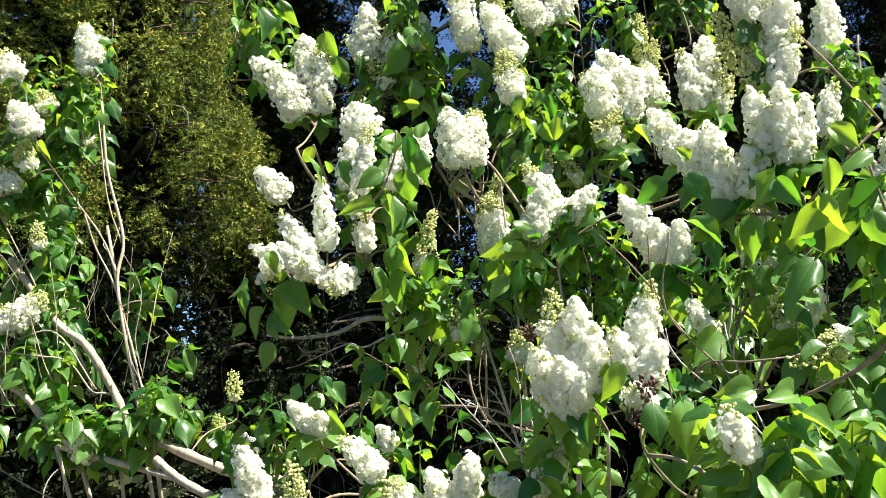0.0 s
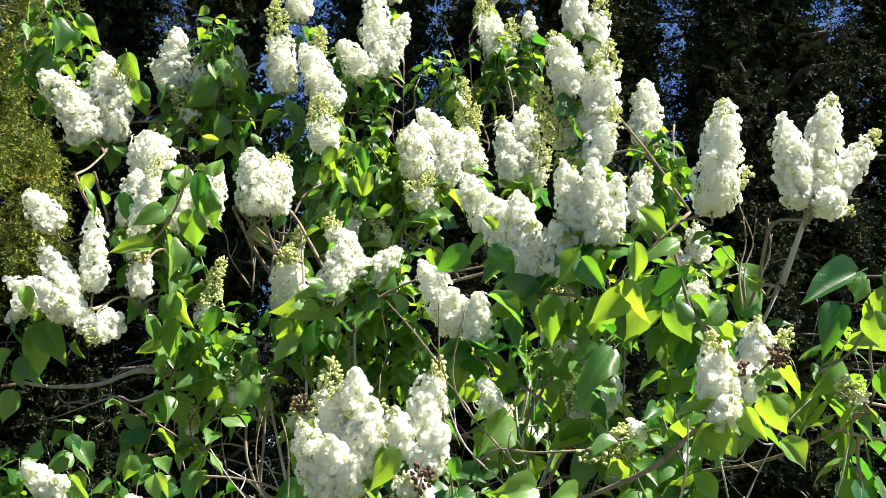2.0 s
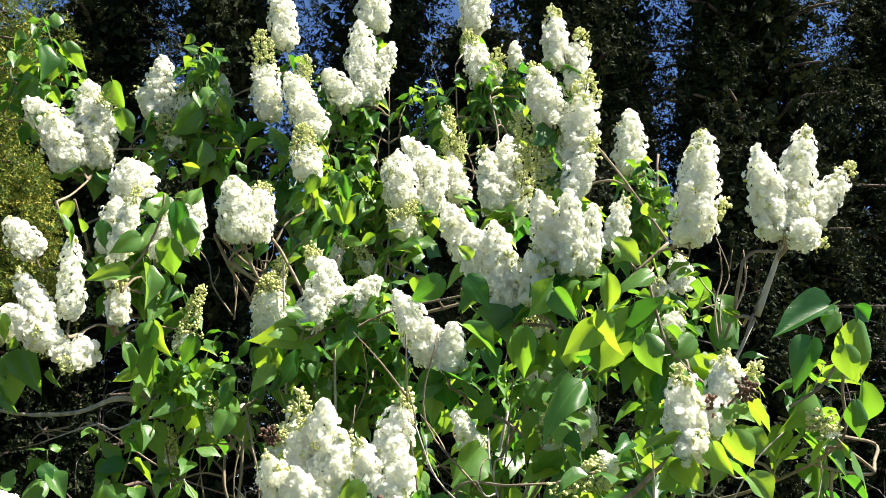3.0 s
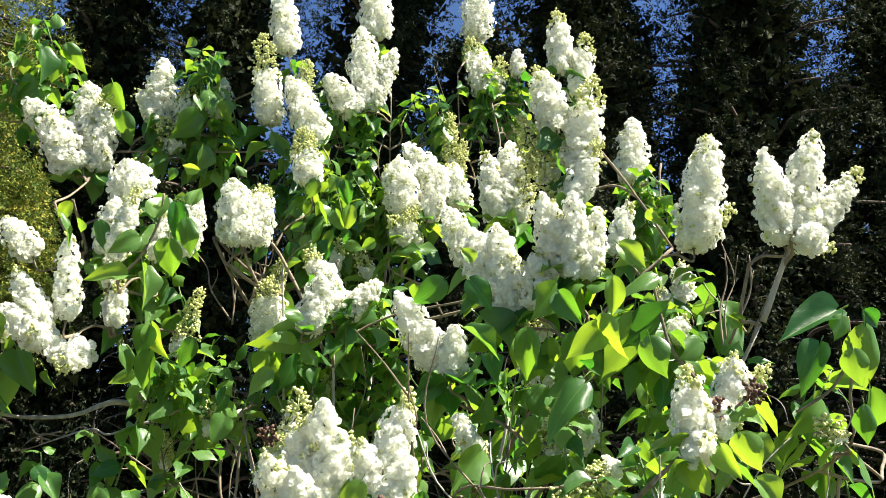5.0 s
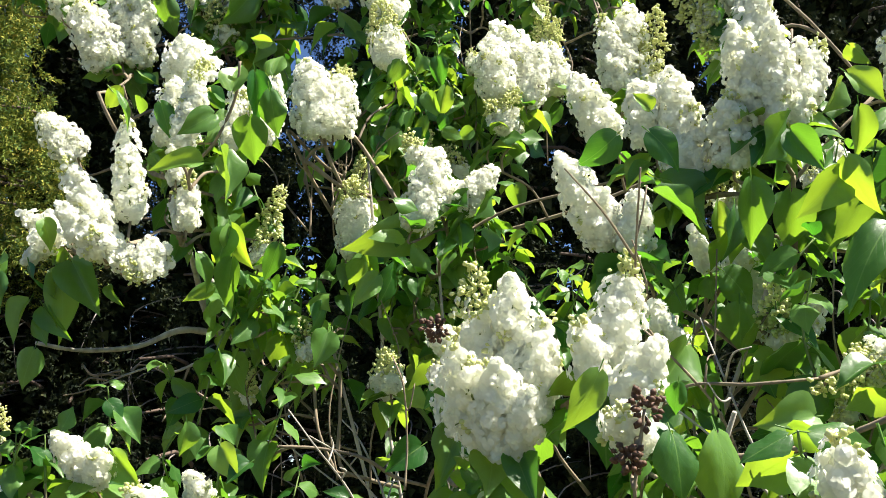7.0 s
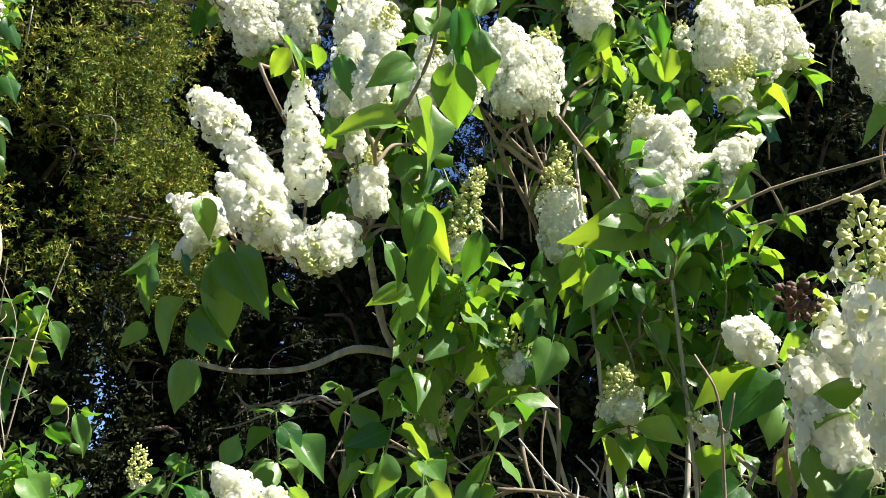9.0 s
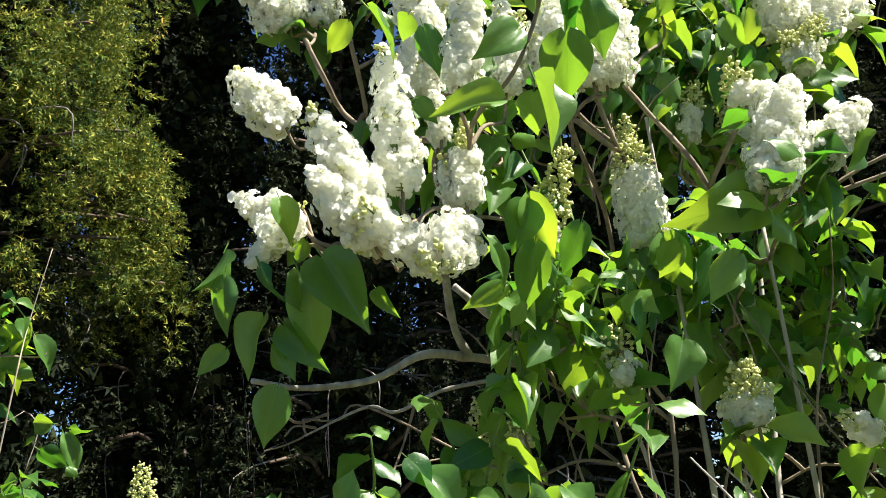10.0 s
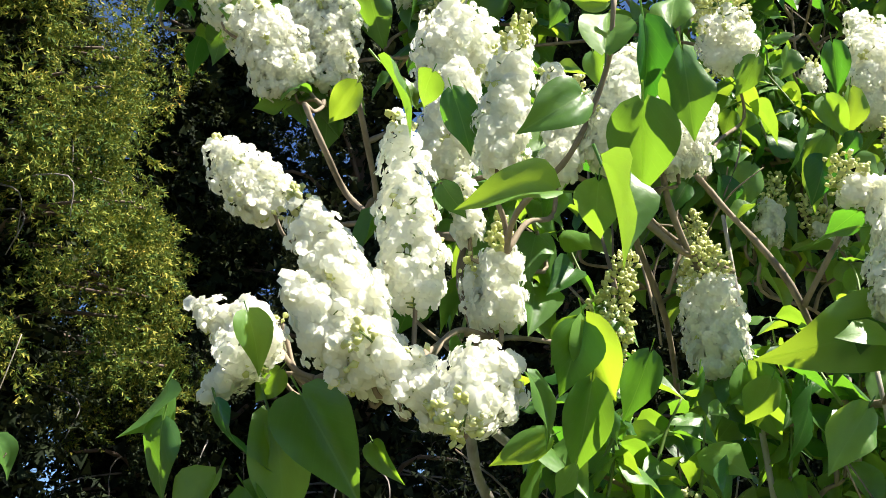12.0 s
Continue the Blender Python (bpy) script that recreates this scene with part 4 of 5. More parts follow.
panicle(lilac, (0.896, 3.807, 3.300), (0.896, 3.791, 3.620), 0.0964, 0.6)
panicle(lilac, (0.913, 3.624, 2.971), (0.832, 3.613, 3.194), 0.0559, 0.7)
panicle(lilac, (1.028, 3.619, 3.068), (1.020, 3.614, 3.172), 0.0326, 1)
panicle(lilac, (0.952, 3.624, 2.988), (0.954, 3.616, 3.138), 0.0367, 0.3)
panicle(lilac, (0.898, 2.661, 2.639), (0.881, 2.651, 2.812), 0.0410, 0.8)
panicle(lilac, (0.951, 2.665, 2.563), (0.967, 2.654, 2.757), 0.0394, 0.75)
panicle(lilac, (0.876, 2.611, 2.440), (0.810, 2.583, 2.599), 0.0501, 0.85)
panicle(lilac, (0.929, 2.597, 2.329), (0.967, 2.583, 2.590), 0.0540, 0.7)
panicle(lilac, (0.873, 2.638, 2.304), (0.765, 2.610, 2.465), 0.0409, 0.12)
panicle(lilac, (0.905, 2.562, 2.221), (0.968, 2.534, 2.391), 0.0439, 0.7)
panicle(lilac, (0.909, 2.622, 2.224), (0.842, 2.617, 2.325), 0.0374, 0.2)
panicle(lilac, (1.397, 3.374, 2.604), (1.395, 3.361, 2.837), 0.0623, 1)
panicle(lilac, (1.164, 2.390, 2.084), (1.192, 2.355, 2.366), 0.0605, 0.95, 0)
panicle(lilac, (1.181, 2.388, 2.107), (1.264, 2.384, 2.198), 0.0235, 0.05, 0)
panicle(lilac, (1.257, 2.092, 2.038), (1.299, 2.079, 2.285), 0.0475, 0.95, 0)
panicle(lilac, (1.227, 2.092, 2.031), (1.170, 2.062, 2.214), 0.0437, 1, 0)
panicle(lilac, (1.292, 2.111, 2.047), (1.426, 2.102, 2.224), 0.0370, 0.8, 0)
panicle(lilac, (1.243, 2.052, 2.038), (1.298, 2.023, 2.006), 0.0358, 0.8, 0)
panicle(lilac, (0.069, 3.165, 2.176), (0.027, 3.135, 2.365), 0.0645, 1, 0)
panicle(lilac, (0.102, 3.185, 2.184), (0.122, 3.175, 2.368), 0.0565, 0.85, 0)
panicle(lilac, (0.205, 3.330, 1.904), (0.168, 3.299, 2.111), 0.0511, 0.72)
panicle(lilac, (0.354, 2.998, 1.941), (0.311, 2.989, 2.096), 0.0496, 1)
panicle(lilac, (0.383, 2.977, 1.956), (0.472, 2.952, 2.051), 0.0399, 1)
panicle(lilac, (0.295, 3.020, 2.082), (0.265, 3.017, 2.142), 0.0309, 0.4)
panicle(lilac, (0.550, 2.407, 1.751), (0.440, 2.369, 1.893), 0.0458, 1)
panicle(lilac, (0.575, 2.368, 1.727), (0.567, 2.323, 1.825), 0.0363, 1)
panicle(lilac, (0.748, 3.469, 2.507), (0.587, 3.460, 2.667), 0.0574, 1)
panicle(lilac, (0.797, 3.451, 2.456), (0.757, 3.443, 2.615), 0.0472, 0.95)
panicle(lilac, (0.776, 3.541, 2.651), (0.753, 3.531, 2.842), 0.0307, 0.05)
panicle(lilac, (0.799, 3.543, 2.612), (0.812, 3.536, 2.742), 0.0286, 0.05)
panicle(lilac, (0.855, 3.108, 2.315), (0.878, 3.094, 2.577), 0.0742, 1)
panicle(lilac, (0.838, 3.077, 2.332), (0.790, 3.067, 2.527), 0.0438, 0.9)
panicle(lilac, (0.902, 3.078, 2.321), (0.944, 3.065, 2.566), 0.0457, 0.2)
panicle(lilac, (0.799, 2.335, 1.984), (0.752, 2.306, 2.146), 0.0401, 1)
panicle(lilac, (0.834, 2.316, 1.963), (0.816, 2.276, 2.145), 0.0424, 1)
panicle(lilac, (0.868, 2.316, 1.966), (0.889, 2.307, 2.129), 0.0361, 1)
panicle(lilac, (0.994, 2.470, 2.072), (1.023, 2.463, 2.208), 0.0336, 0.85)
panicle(lilac, (0.727, 2.869, 2.108), (0.635, 2.861, 2.262), 0.0510, 1)
panicle(lilac, (0.699, 2.427, 1.933), (0.671, 2.399, 2.088), 0.0478, 1)
panicle(lilac, (0.668, 2.476, 1.968), (0.633, 2.469, 2.089), 0.0474, 1)
panicle(lilac, (0.769, 2.359, 1.893), (0.750, 2.332, 2.025), 0.0516, 0.9)
panicle(lilac, (0.700, 2.421, 1.865), (0.704, 2.383, 2.019), 0.0460, 0.85)
panicle(lilac, (0.797, 2.423, 1.834), (0.751, 2.417, 1.936), 0.0396, 0.2)
panicle(lilac, (0.571, 3.330, 2.277), (0.614, 3.294, 2.392), 0.0408, 0.55)
panicle(lilac, (0.598, 3.330, 2.289), (0.532, 3.297, 2.350), 0.0334, 0.6)
panicle(lilac, (-0.329, 2.823, 1.850), (-0.350, 2.812, 2.068), 0.0379, 0.93, 0, True)
panicle(lilac, (-0.372, 2.796, 1.796), (-0.456, 2.769, 1.953), 0.0372, 0.9, 0)
panicle(lilac, (-0.375, 2.797, 1.772), (-0.456, 2.753, 1.856), 0.0392, 1, 0)
panicle(lilac, (-0.374, 2.825, 1.775), (-0.425, 2.800, 1.930), 0.0410, 0.97, 0)
panicle(lilac, (-0.348, 2.825, 1.764), (-0.400, 2.785, 1.850), 0.0330, 1, 0)
panicle(lilac, (-0.502, 3.133, 2.072), (-0.589, 3.129, 2.168), 0.0475, 1, 0)
panicle(lilac, (-0.488, 2.955, 1.827), (-0.564, 2.953, 1.883), 0.0296, 1, 0)
panicle(lilac, (-0.482, 2.934, 1.849), (-0.545, 2.909, 1.766), 0.0286, 1, 0)
panicle(lilac, (-0.486, 2.915, 1.830), (-0.525, 2.867, 1.800), 0.0342, 1, 0, True)
panicle(lilac, (-0.483, 2.945, 1.825), (-0.515, 2.942, 1.888), 0.0287, 1, 0)
panicle(lilac, (-0.297, 2.779, 1.730), (-0.390, 2.746, 1.808), 0.0286, 0.85, 0)
panicle(lilac, (-0.264, 2.757, 1.772), (-0.301, 2.690, 1.707), 0.0412, 0.8, 0)
panicle(lilac, (-0.224, 2.912, 1.861), (-0.223, 2.906, 1.985), 0.0300, 0.7, 0)
panicle(lilac, (-0.232, 2.942, 1.868), (-0.256, 2.938, 1.943), 0.0234, 0.9, 0)
panicle(lilac, (-0.255, 2.937, 1.971), (-0.266, 2.933, 2.050), 0.0191, 1, 0)
panicle(lilac, (-0.066, 3.094, 1.817), (-0.024, 3.064, 2.008), 0.0318, 0.25)
panicle(lilac, (0.178, 3.269, 1.890), (0.155, 3.239, 2.089), 0.0514, 0.72)
panicle(lilac, (0.183, 3.380, 2.074), (0.202, 3.374, 2.194), 0.0294, 0.3)
panicle(lilac, (-0.237, 2.844, 2.021), (-0.205, 2.834, 2.213), 0.0321, 0.8, 0)
panicle(lilac, (-0.083, 2.931, 2.073), (-0.047, 2.923, 2.228), 0.0428, 1, 0)
panicle(lilac, (-0.148, 2.932, 2.050), (-0.119, 2.925, 2.185), 0.0296, 0.8, 0)
panicle(lilac, (0.588, 3.382, 2.398), (0.557, 3.373, 2.585), 0.0636, 1)
panicle(lilac, (0.670, 3.382, 2.385), (0.714, 3.372, 2.571), 0.0488, 1)
panicle(lilac, (0.640, 3.387, 2.290), (0.601, 3.381, 2.412), 0.0320, 0.5)
panicle(lilac, (0.274, 2.938, 1.893), (0.333, 2.928, 2.080), 0.0476, 1)
panicle(lilac, (0.368, 3.474, 2.177), (0.400, 3.467, 2.311), 0.0320, 0.6)
panicle(lilac, (0.506, 3.473, 2.180), (0.451, 3.469, 2.277), 0.0302, 0.4)
panicle(lilac, (0.550, 3.555, 2.541), (0.546, 3.551, 2.619), 0.0250, 0.7)
panicle(lilac, (0.253, 2.122, 1.487), (0.228, 2.115, 1.635), 0.0331, 0.55, 1)
panicle(lilac, (0.300, 2.104, 1.455), (0.274, 2.076, 1.617), 0.0428, 1, 1)
panicle(lilac, (0.301, 2.066, 1.423), (0.311, 2.039, 1.556), 0.0362, 0.95, 1)
panicle(lilac, (0.242, 2.047, 1.385), (0.178, 1.991, 1.507), 0.0425, 0.9, 1)
panicle(lilac, (0.252, 2.028, 1.377), (0.229, 1.962, 1.485), 0.0397, 1, 1)
panicle(lilac, (0.262, 2.007, 1.384), (0.270, 1.954, 1.451), 0.0299, 1, 1)
panicle(lilac, (0.234, 2.205, 1.428), (0.195, 2.181, 1.507), 0.0330, 0.9, 1)
panicle(lilac, (0.247, 2.208, 1.384), (0.205, 2.173, 1.466), 0.0378, 0.85, 1)
panicle(lilac, (0.250, 2.203, 1.469), (0.228, 2.179, 1.549), 0.0290, 0.9, 1)
panicle(lilac, (0.387, 2.002, 1.494), (0.421, 1.995, 1.635), 0.0368, 0.75, 1)
panicle(lilac, (0.368, 1.984, 1.462), (0.328, 1.949, 1.543), 0.0267, 0.9, 1)
panicle(lilac, (0.390, 1.945, 1.432), (0.416, 1.901, 1.511), 0.0335, 1, 1)
panicle(lilac, (0.388, 1.908, 1.383), (0.335, 1.855, 1.426), 0.0302, 0.85, 1)
panicle(lilac, (0.637, 2.341, 1.545), (0.580, 2.306, 1.629), 0.0296, 1)
panicle(lilac, (0.660, 2.362, 1.529), (0.648, 2.339, 1.584), 0.0212, 0.4)
panicle(lilac, (0.904, 2.542, 1.654), (0.840, 2.535, 1.800), 0.0424, 1)
panicle(lilac, (0.822, 2.587, 1.749), (0.788, 2.583, 1.830), 0.0252, 1)
panicle(lilac, (0.920, 2.545, 1.602), (0.937, 2.539, 1.725), 0.0314, 0.3)
panicle(lilac, (1.059, 2.283, 1.822), (1.085, 2.280, 1.889), 0.0317, 0.9)
panicle(lilac, (0.868, 1.776, 1.557), (0.844, 1.750, 1.683), 0.0365, 0.8, 1)
panicle(lilac, (0.861, 1.757, 1.538), (0.861, 1.716, 1.571), 0.0323, 0.9, 1)
panicle(lilac, (0.956, 1.834, 1.605), (0.971, 1.828, 1.726), 0.0364, 0.95, 1)
panicle(lilac, (0.993, 1.831, 1.657), (1.031, 1.828, 1.711), 0.0218, 0.15, 1)
panicle(lilac, (0.920, 1.793, 1.628), (0.916, 1.765, 1.574), 0.0288, 0.95, 1)
panicle(lilac, (1.506, 3.168, 2.146), (1.465, 3.141, 2.259), 0.0424, 0.9, 1)
panicle(lilac, (1.448, 3.170, 2.104), (1.399, 3.146, 2.169), 0.0366, 0.8, 1)
panicle(lilac, (1.217, 1.895, 1.597), (1.172, 1.893, 1.635), 0.0208, 0.1, 1)
panicle(lilac, (0.857, 2.098, 1.530), (0.799, 2.099, 1.505), 0.0331, 0.3, 1)
panicle(lilac, (0.477, 1.611, 1.308), (0.440, 1.577, 1.384), 0.0295, 0.9)
panicle(lilac, (-0.369, 2.768, 1.352), (-0.422, 2.725, 1.412), 0.0329, 1)
panicle(lilac, (-0.352, 2.769, 1.331), (-0.332, 2.707, 1.382), 0.0350, 0.95)
panicle(lilac, (-0.153, 2.752, 1.291), (-0.170, 2.719, 1.345), 0.0298, 1)
panicle(lilac, (-0.442, 2.411, 1.177), (-0.484, 2.374, 1.311), 0.0416, 1)
panicle(lilac, (-0.482, 2.413, 1.152), (-0.517, 2.380, 1.207), 0.0335, 1)
panicle(lilac, (-0.347, 2.311, 1.172), (-0.351, 2.285, 1.281), 0.0283, 0.15)
panicle(lilac, (-0.163, 2.457, 1.235), (-0.248, 2.413, 1.326), 0.0384, 0.9)
panicle(lilac, (-0.078, 2.310, 1.168), (-0.139, 2.267, 1.229), 0.0372, 0.7)
panicle(lilac, (-0.001, 2.310, 1.167), (-0.037, 2.275, 1.257), 0.0360, 1)
panicle(lilac, (0.038, 2.308, 1.191), (0.059, 2.273, 1.287), 0.0386, 1)
panicle(lilac, (0.171, 2.208, 1.186), (0.097, 2.165, 1.244), 0.0369, 0.95)
panicle(lilac, (0.203, 2.157, 1.201), (0.251, 2.120, 1.320), 0.0385, 0.9)
panicle(lilac, (0.802, 2.300, 1.564), (0.784, 2.275, 1.656), 0.0342, 0.25)
panicle(lilac, (0.874, 2.349, 1.582), (0.898, 2.326, 1.659), 0.0247, 0.95)
panicle(lilac, (0.851, 2.104, 1.492), (0.728, 2.084, 1.471), 0.0151, 0.2)
panicle(lilac, (0.916, 2.290, 1.457), (0.828, 2.288, 1.510), 0.0391, 0.2)
panicle(lilac, (0.055, 3.087, 1.604), (0.032, 3.063, 1.688), 0.0301, 0.45)
panicle(lilac, (-0.076, 3.301, 1.518), (-0.087, 3.276, 1.614), 0.0253, 0.1)
panicle(lilac, (0.237, 3.001, 1.530), (0.219, 2.977, 1.616), 0.0318, 0.5)
panicle(lilac, (0.233, 3.040, 1.520), (0.235, 3.005, 1.621), 0.0432, 0.5)
panicle(lilac, (0.368, 2.901, 1.494), (0.311, 2.869, 1.524), 0.0221, 0.8)
panicle(lilac, (0.378, 3.287, 1.750), (0.368, 3.283, 1.819), 0.0204, 0.5)
panicle(lilac, (-0.102, 3.604, 1.514), (-0.118, 3.578, 1.624), 0.0239, 0.15)
panicle(lilac, (0.285, 2.497, 1.565), (0.234, 2.466, 1.587), 0.0299, 1)
dead_head(lilac, (0.185, 2.149, 1.550), 0.0209)
dead_head(lilac, (0.372, 1.845, 1.424), 0.0243)
dead_head(lilac, (0.352, 1.848, 1.368), 0.0190)
dead_head(lilac, (0.961, 1.741, 1.652), 0.0207)
dead_head(lilac, (0.908, 1.773, 1.623), 0.0246)
leafy(lilac, 39, (0.383, 3.598, 2.514), (0.26, 0.12, 0.24), 0.066, 3)
leafy(lilac, 15, (0.798, 3.684, 2.795), (0.15, 0.12, 0.2), 0.066, 3)
leafy(lilac, 7, (0.492, 3.385, 1.813), (0.3, 0.15, 0.18), 0.075, 3)
leafy(lilac, 5, (0.644, 2.990, 1.717), (0.2, 0.12, 0.15), 0.08, 3)
leafy(lilac, 15, (0.829, 2.835, 1.808), (0.25, 0.12, 0.2), 0.08, 3)
leafy(lilac, 4, (0.158, 3.487, 1.780), (0.18, 0.1, 0.12), 0.075, 3)
leafy(lilac, 7, (1.040, 2.434, 1.803), (0.18, 0.1, 0.16), 0.085, 3)
leafy(lilac, 4, (-0.171, 2.856, 1.272), (0.42, 0.12, 0.1), 0.08, 3)
leafy(lilac, 9, (-0.517, 3.004, 1.337), (0.15, 0.1, 0.08), 0.075, 2)
leafy(lilac, 13, (0.713, 2.247, 1.358), (0.25, 0.12, 0.16), 0.09, 3)
leafy(lilac, 6, (0.896, 2.184, 1.578), (0.15, 0.1, 0.15), 0.09, 3)
leafy(lilac, 27, (0.439, 3.280, 1.879), (0.25, 0.12, 0.22), 0.08, 3)
leafy(lilac, 4, (0.369, 3.156, 1.409), (0.3, 0.12, 0.14), 0.08, 3)
leafy(lilac, 27, (0.388, 3.604, 2.447), (0.22, 0.12, 0.22), 0.075, 3)
leafy(lilac, 6, (-0.039, 3.085, 1.800), (0.1, 0.08, 0.06), 0.075, 2)
leafy(lilac, 15, (-0.630, 3.610, 2.851), (0.14, 0.08, 0.12), 0.07, 3)
leafy(lilac, 12, (-0.238, 3.087, 2.142), (0.12, 0.06, 0.1), 0.075, 3)
leafy(lilac, 12, (-0.134, 3.536, 2.742), (0.12, 0.06, 0.12), 0.07, 3)
leafy(lilac, 5, (-0.130, 3.500, 2.930), (0.05, 0.04, 0.06), 0.075, 3)
leafy(lilac, 12, (0.356, 3.630, 2.871), (0.16, 0.08, 0.12), 0.065, 3)
leafy(lilac, 12, (0.972, 3.622, 3.026), (0.12, 0.08, 0.1), 0.065, 3)
leafy(lilac, 12, (1.412, 3.249, 2.509), (0.06, 0.06, 0.12), 0.07, 3)
leafy(lilac, 9, (1.066, 2.329, 1.896), (0.16, 0.1, 0.12), 0.08, 3)
leafy(lilac, 4, (1.229, 2.036, 1.764), (0.16, 0.1, 0.1), 0.085, 3)
leafy(lilac, 3, (0.973, 1.948, 1.533), (0.2, 0.1, 0.08), 0.09, 3)
leafy(lilac, 2, (1.333, 2.095, 1.594), (0.15, 0.1, 0.08), 0.085, 3)
leafy(lilac, 5, (-0.029, 3.236, 1.827), (0.16, 0.08, 0.12), 0.075, 3)
leafy(lilac, 3, (-0.300, 2.960, 1.406), (0.2, 0.1, 0.06), 0.08, 2)
leafy(lilac, 4, (0.035, 3.145, 1.779), (0.14, 0.08, 0.12), 0.08, 3)
leafy(lilac, 3, (0.016, 2.910, 1.461), (0.25, 0.1, 0.1), 0.08, 3)
leafy(lilac, 3, (-0.218, 3.107, 1.550), (0.2, 0.1, 0.12), 0.08, 3)
leafy(lilac, 12, (0.60, 1.65, 1.35), (0.17, 0.07, 0.05), 0.088, 3)
leafy(lilac, 6, (0.360, 2.110, 1.334), (0.2, 0.08, 0.06), 0.085, 3)
thicket(lilac, 3, (0.247, 3.113, 1.290), (0.35, 0.12, 0.05), 0.5)
thicket(lilac, 4, (0.081, 3.261, 1.347), (0.12, 0.1, 0.05), 0.5)
thicket(lilac, 8, (0.134, 3.375, 1.999), (0.12, 0.08, 0.05), 0.28)
thicket(lilac, 6, (0.746, 3.753, 2.428), (0.3, 0.1, 0.1), 0.5)
thicket(lilac, 3, (0.332, 2.312, 1.314), (0.25, 0.1, 0.05), 0.3)
thicket(lilac, 8, (0.725, 2.301, 1.281), (0.25, 0.1, 0.05), 0.35)
thicket(lilac, 7, (0.220, 2.850, 1.220), (0.26, 0.12, 0.05), 0.20, 0.7, BARK)
thicket(lilac, 7, (0.950, 2.050, 1.280), (0.30, 0.10, 0.05), 0.28, 0.7, BARK)
thicket(lilac, 4, (1.198, 2.183, 1.831), (0.05, 0.05, 0.02), 0.2)

# ---- the farther lilac ----
far_lilac = tagged(empty("lilac_bush", (0, 0, 0)), "sparse lilac bush with bare grey stems and few white flowers", "shrub", "lilac bushes")
tops = [np.array(p) for p in (
    (-1.243, 4.312, 1.274),
    (-1.449, 4.400, 1.519),
    (-1.849, 4.480, 1.935),
    (-1.554, 4.561, 2.259),
    (-1.615, 4.215, 1.260),
)]
for i, h in enumerate(tops):
    g = np.array([-1.25 + 0.15 * math.cos(2.4 * i), 4.5 + 0.15 * math.sin(2.4 * i), -0.03])
    branch(far_lilac, 0.012, 0.008, g, g * 0.6 + h * 0.4 + np.array([0, 0.05, 0.05]), h)
branch(far_lilac, 0.026, 0.016, (-0.66, 4.15, 1.088), (-0.875, 4.2, 1.14), (-1.169, 4.3, 1.25), (-1.341, 4.36, 1.327), (-1.463, 4.42, 1.51), (-1.595, 4.44, 1.70), (-1.733, 4.46, 1.80), (-1.999, 4.57, 2.107))
branch(far_lilac, 0.021, 0.018, (-0.946, 4.16, 1.042), (-1.089, 4.2, 1.114), (-1.211, 4.25, 1.199))
branch(far_lilac, 0.015, 0.012, (-1.089, 4.2, 1.114), (-1.287, 4.26, 1.162), (-1.476, 4.28, 1.213), (-1.648, 4.3, 1.258))
branch(far_lilac, 0.017, 0.013, (-1.476, 4.28, 1.213), (-1.648, 4.31, 1.30), (-1.802, 4.34, 1.463), (-1.929, 4.36, 1.536), (-2.15, 4.40, 1.62))
branch(far_lilac, 0.0086, 0.0065, (-1.218, 4.313, 1.262), (-1.365, 4.450, 1.519), (-1.449, 4.484, 1.826), (-1.486, 4.524, 2.018), (-1.479, 4.564, 2.204), (-1.576, 4.596, 2.539), (-1.626, 4.628, 2.885))
branch(far_lilac, 0.0058, 0.0036, (-1.486, 4.524, 2.018), (-1.579, 4.564, 2.206), (-1.716, 4.555, 2.395))
branch(far_lilac, 0.0065, 0.0043, (-1.257, 4.361, 1.297), (-1.409, 4.489, 1.723), (-1.506, 4.526, 1.987), (-1.605, 4.567, 2.153), (-1.661, 4.559, 2.314))
branch(far_lilac, 0.005, 0.0036, (-1.548, 4.402, 1.496), (-1.650, 4.396, 1.621), (-1.801, 4.395, 1.649), (-2.001, 4.394, 1.677))
branch(far_lilac, 0.0043, 0.0029, (-1.523, 4.402, 1.496), (-1.703, 4.389, 1.746), (-1.878, 4.391, 1.724))
branch(far_lilac, 0.0043, 0.0029, (-1.850, 4.477, 1.987), (-2.014, 4.461, 2.300))
branch(far_lilac, 0.0036, 0.0029, (-1.486, 4.565, 2.178), (-1.556, 4.554, 2.392), (-1.620, 4.585, 2.759))
branch(far_lilac, 0.0058, 0.0043, (-1.672, 4.438, 1.775), (-1.593, 4.447, 1.597), (-1.536, 4.402, 1.496))
leaf(far_lilac, (-1.177, 4.597, 1.571), (-1.145, 4.598, 1.544), 0.078, 0)
leaf(far_lilac, (-1.262, 4.905, 1.691), (-1.204, 4.912, 1.557), 0.070, 0)
leaf(far_lilac, (-1.317, 4.953, 1.735), (-1.405, 4.954, 1.743), 0.071, 20)
leaf(far_lilac, (-1.387, 5.006, 1.699), (-1.413, 5.008, 1.659), 0.060, 0)
leaf(far_lilac, (-1.244, 4.904, 1.711), (-1.176, 4.905, 1.693), 0.059, -30)
leaf(far_lilac, (-1.370, 4.591, 1.960), (-1.419, 4.594, 1.914), 0.047, 0)
leaf(far_lilac, (-1.351, 4.591, 1.952), (-1.286, 4.593, 1.908), 0.047, 20)
leaf(far_lilac, (-1.371, 4.596, 1.870), (-1.420, 4.598, 1.832), 0.054, 10)
leaf(far_lilac, (-1.336, 4.596, 1.871), (-1.289, 4.598, 1.827), 0.054, -20)
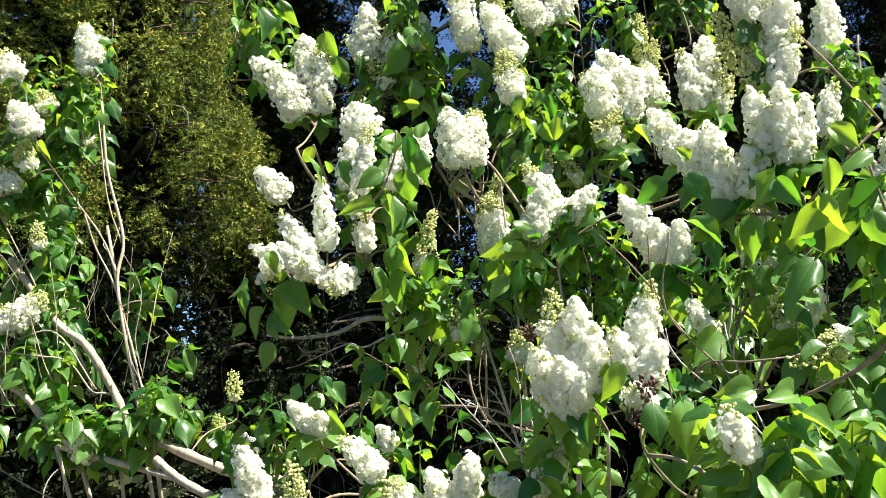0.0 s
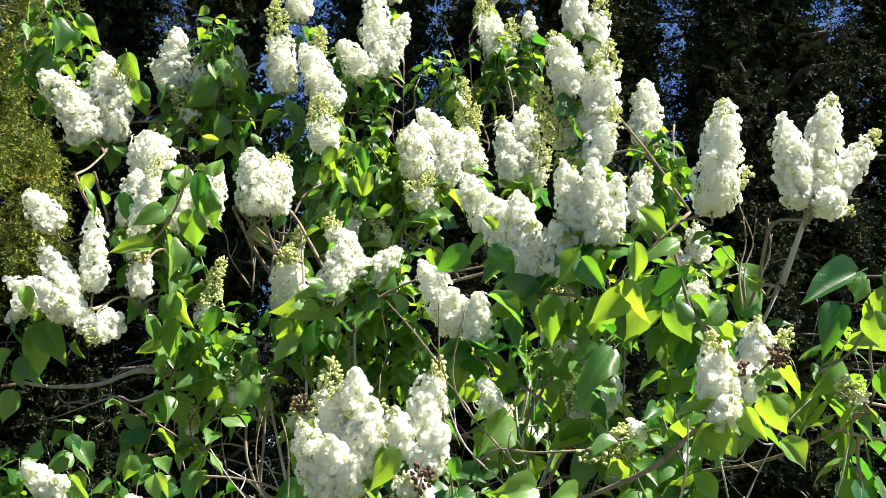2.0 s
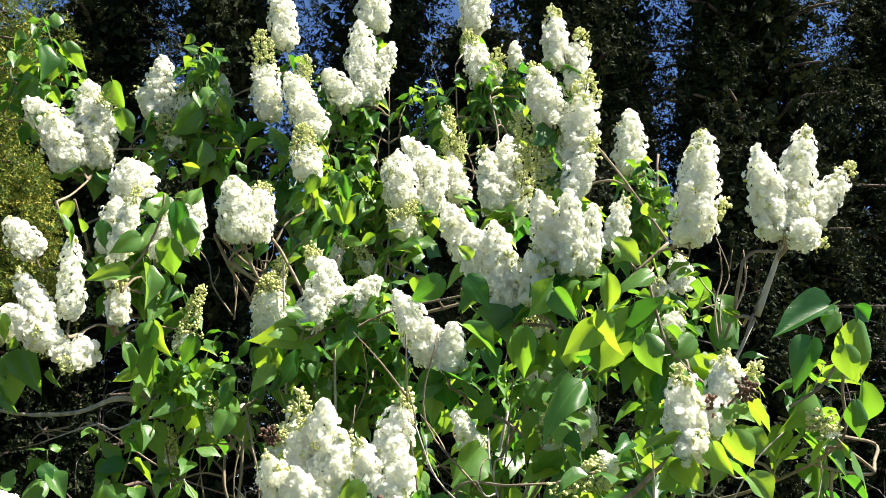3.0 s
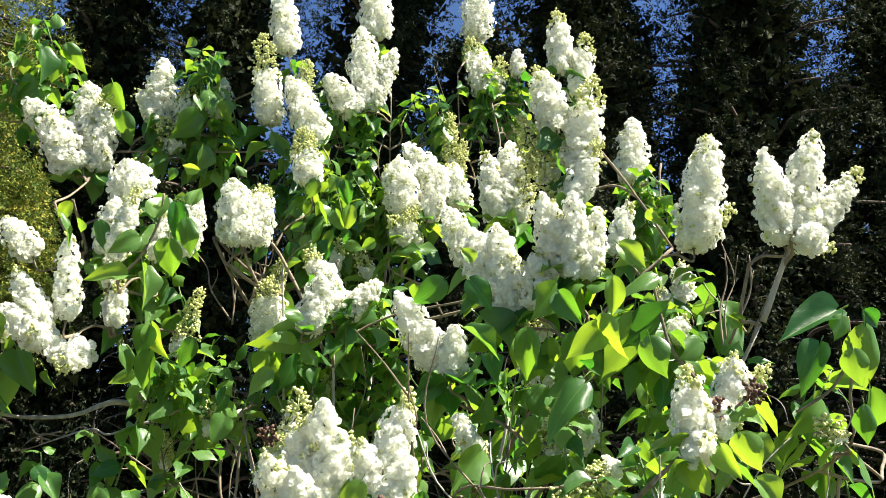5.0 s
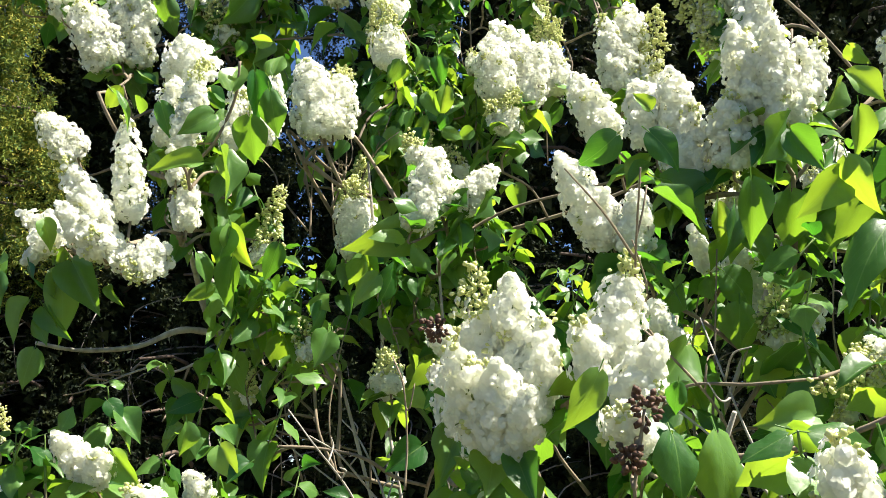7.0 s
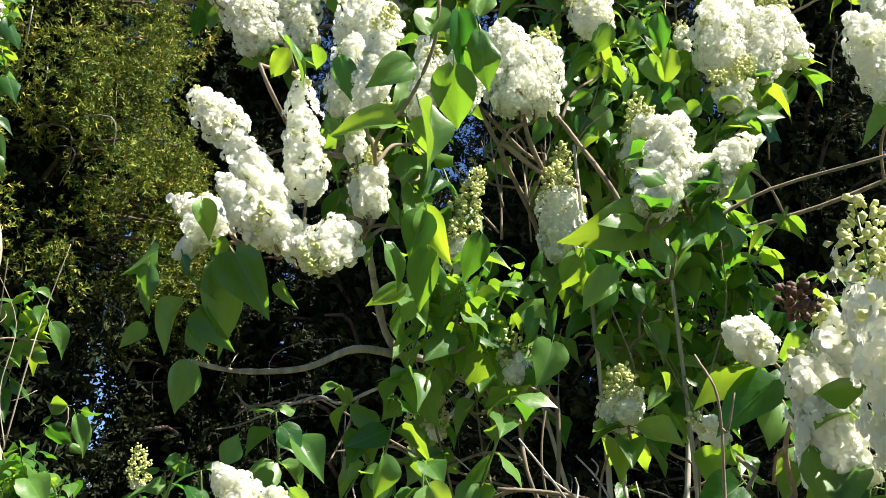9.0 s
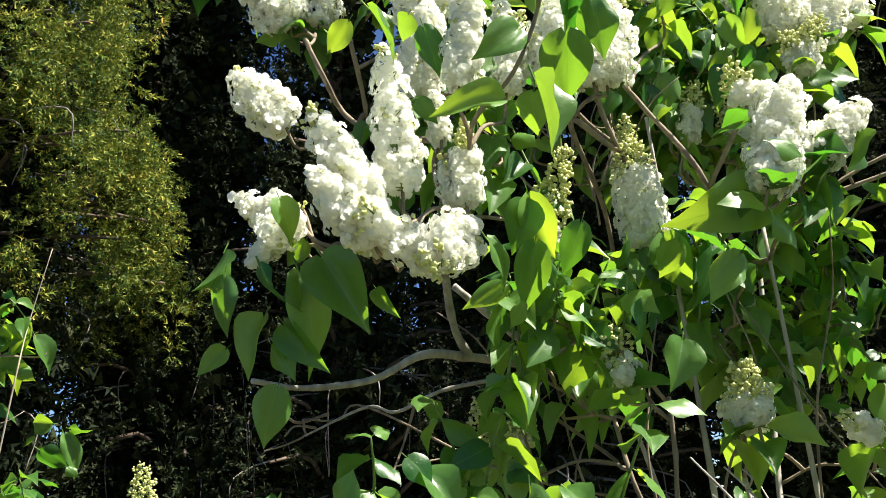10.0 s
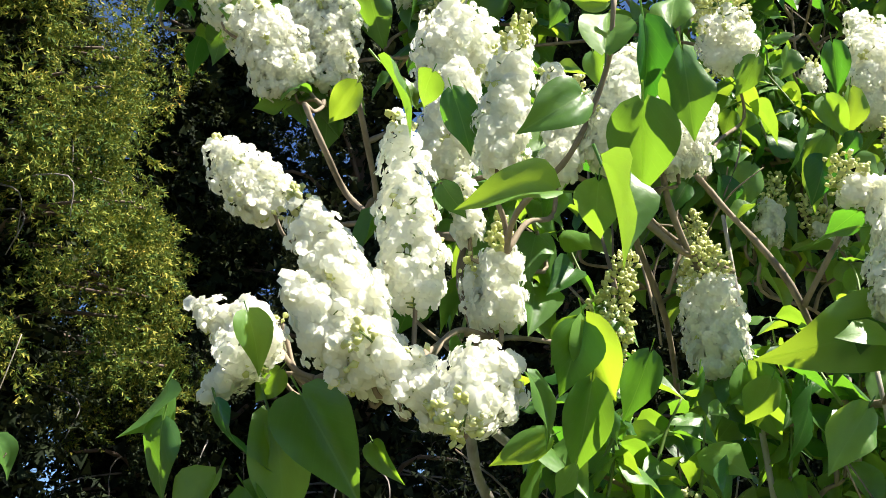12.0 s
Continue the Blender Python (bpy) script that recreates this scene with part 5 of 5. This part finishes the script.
leaf(far_lilac, (-1.418, 4.574, 2.018), (-1.430, 4.578, 1.939), 0.063, 0)
leaf(far_lilac, (-1.378, 4.575, 1.991), (-1.298, 4.579, 1.911), 0.068, 20)
leaf(far_lilac, (-1.443, 4.579, 1.913), (-1.481, 4.584, 1.835), 0.079, 0)
leaf(far_lilac, (-1.377, 4.580, 1.899), (-1.297, 4.582, 1.845), 0.068, -20)
leaf(far_lilac, (-1.255, 4.594, 1.624), (-1.177, 4.597, 1.571), 0.078, 20)
panicle(far_lilac, (-1.671, 4.618, 3.082), (-1.730, 4.607, 3.281), 0.0633, 0.9, 1)
panicle(far_lilac, (-1.684, 4.621, 3.026), (-1.741, 4.615, 3.140), 0.0495, 0.9, 1)
panicle(far_lilac, (-1.827, 4.342, 2.638), (-1.920, 4.304, 2.787), 0.0843, 1, 1)
panicle(far_lilac, (-1.954, 4.426, 2.935), (-2.063, 4.420, 3.072), 0.0789, 0.7, 1)
panicle(far_lilac, (-1.806, 4.434, 2.786), (-1.847, 4.429, 2.880), 0.0524, 0.3, 1)
panicle(far_lilac, (-1.711, 4.741, 2.662), (-1.742, 4.734, 2.790), 0.0473, 1, 1)
panicle(far_lilac, (-1.890, 4.449, 2.508), (-1.919, 4.442, 2.641), 0.0521, 0.2, 1)
panicle(far_lilac, (-1.965, 4.455, 2.404), (-2.007, 4.450, 2.510), 0.0649, 0.7, 1)
panicle(far_lilac, (-1.828, 4.469, 2.141), (-1.844, 4.462, 2.258), 0.0387, 0.2, 1)
panicle(far_lilac, (-1.904, 4.388, 1.787), (-1.758, 4.380, 1.922), 0.0751, 0.7, 1)
panicle(far_lilac, (-1.953, 4.390, 1.750), (-1.907, 4.383, 1.875), 0.0625, 0.7, 1)
panicle(far_lilac, (-1.531, 4.318, 1.196), (-1.523, 4.281, 1.315), 0.0627, 0.9, 1)
panicle(far_lilac, (-0.961, 4.646, 1.444), (-0.973, 4.639, 1.577), 0.0358, 0.1, 1)
panicle(far_lilac, (-1.031, 4.611, 1.299), (-1.024, 4.606, 1.375), 0.0337, 0.1, 1)
panicle(far_lilac, (-1.023, 4.625, 1.286), (-1.045, 4.621, 1.364), 0.0246, 0.3, 1)
panicle(far_lilac, (-0.795, 4.127, 1.199), (-0.824, 4.092, 1.300), 0.0518, 1, 1)
leafy(far_lilac, 15, (-1.842, 4.493, 1.680), (0.22, 0.12, 0.15), 0.1, 3)
leafy(far_lilac, 20, (-1.787, 4.573, 2.051), (0.12, 0.1, 0.25), 0.094, 3)
leafy(far_lilac, 4, (-1.365, 4.576, 1.964), (0.08, 0.08, 0.12), 0.094, 3)
leafy(far_lilac, 14, (-1.221, 4.302, 1.465), (0.15, 0.1, 0.08), 0.1, 2)
leafy(far_lilac, 38, (-1.948, 4.643, 2.640), (0.2, 0.15, 0.5), 0.094, 3)
leafy(far_lilac, 32, (-1.553, 4.358, 1.374), (0.32, 0.12, 0.09), 0.1, 2)
leafy(far_lilac, 18, (-1.774, 4.722, 3.004), (0.12, 0.1, 0.28), 0.094, 3)
leafy(far_lilac, 5, (-1.071, 4.609, 1.338), (0.1, 0.1, 0.1), 0.1, 2)
thicket(far_lilac, 6, (-1.532, 4.502, 1.498), (0.25, 0.15, 0.1), 0.7)
thicket(far_lilac, 22, (-1.892, 4.454, 1.478), (0.25, 0.15, 0.1), 0.55)

for bush in (lilac, far_lilac):
    child("foliage", leaf_rest[bush.name].mesh("foliage", LEAF), bush, "dense heart-shaped green leaves", "stuff")
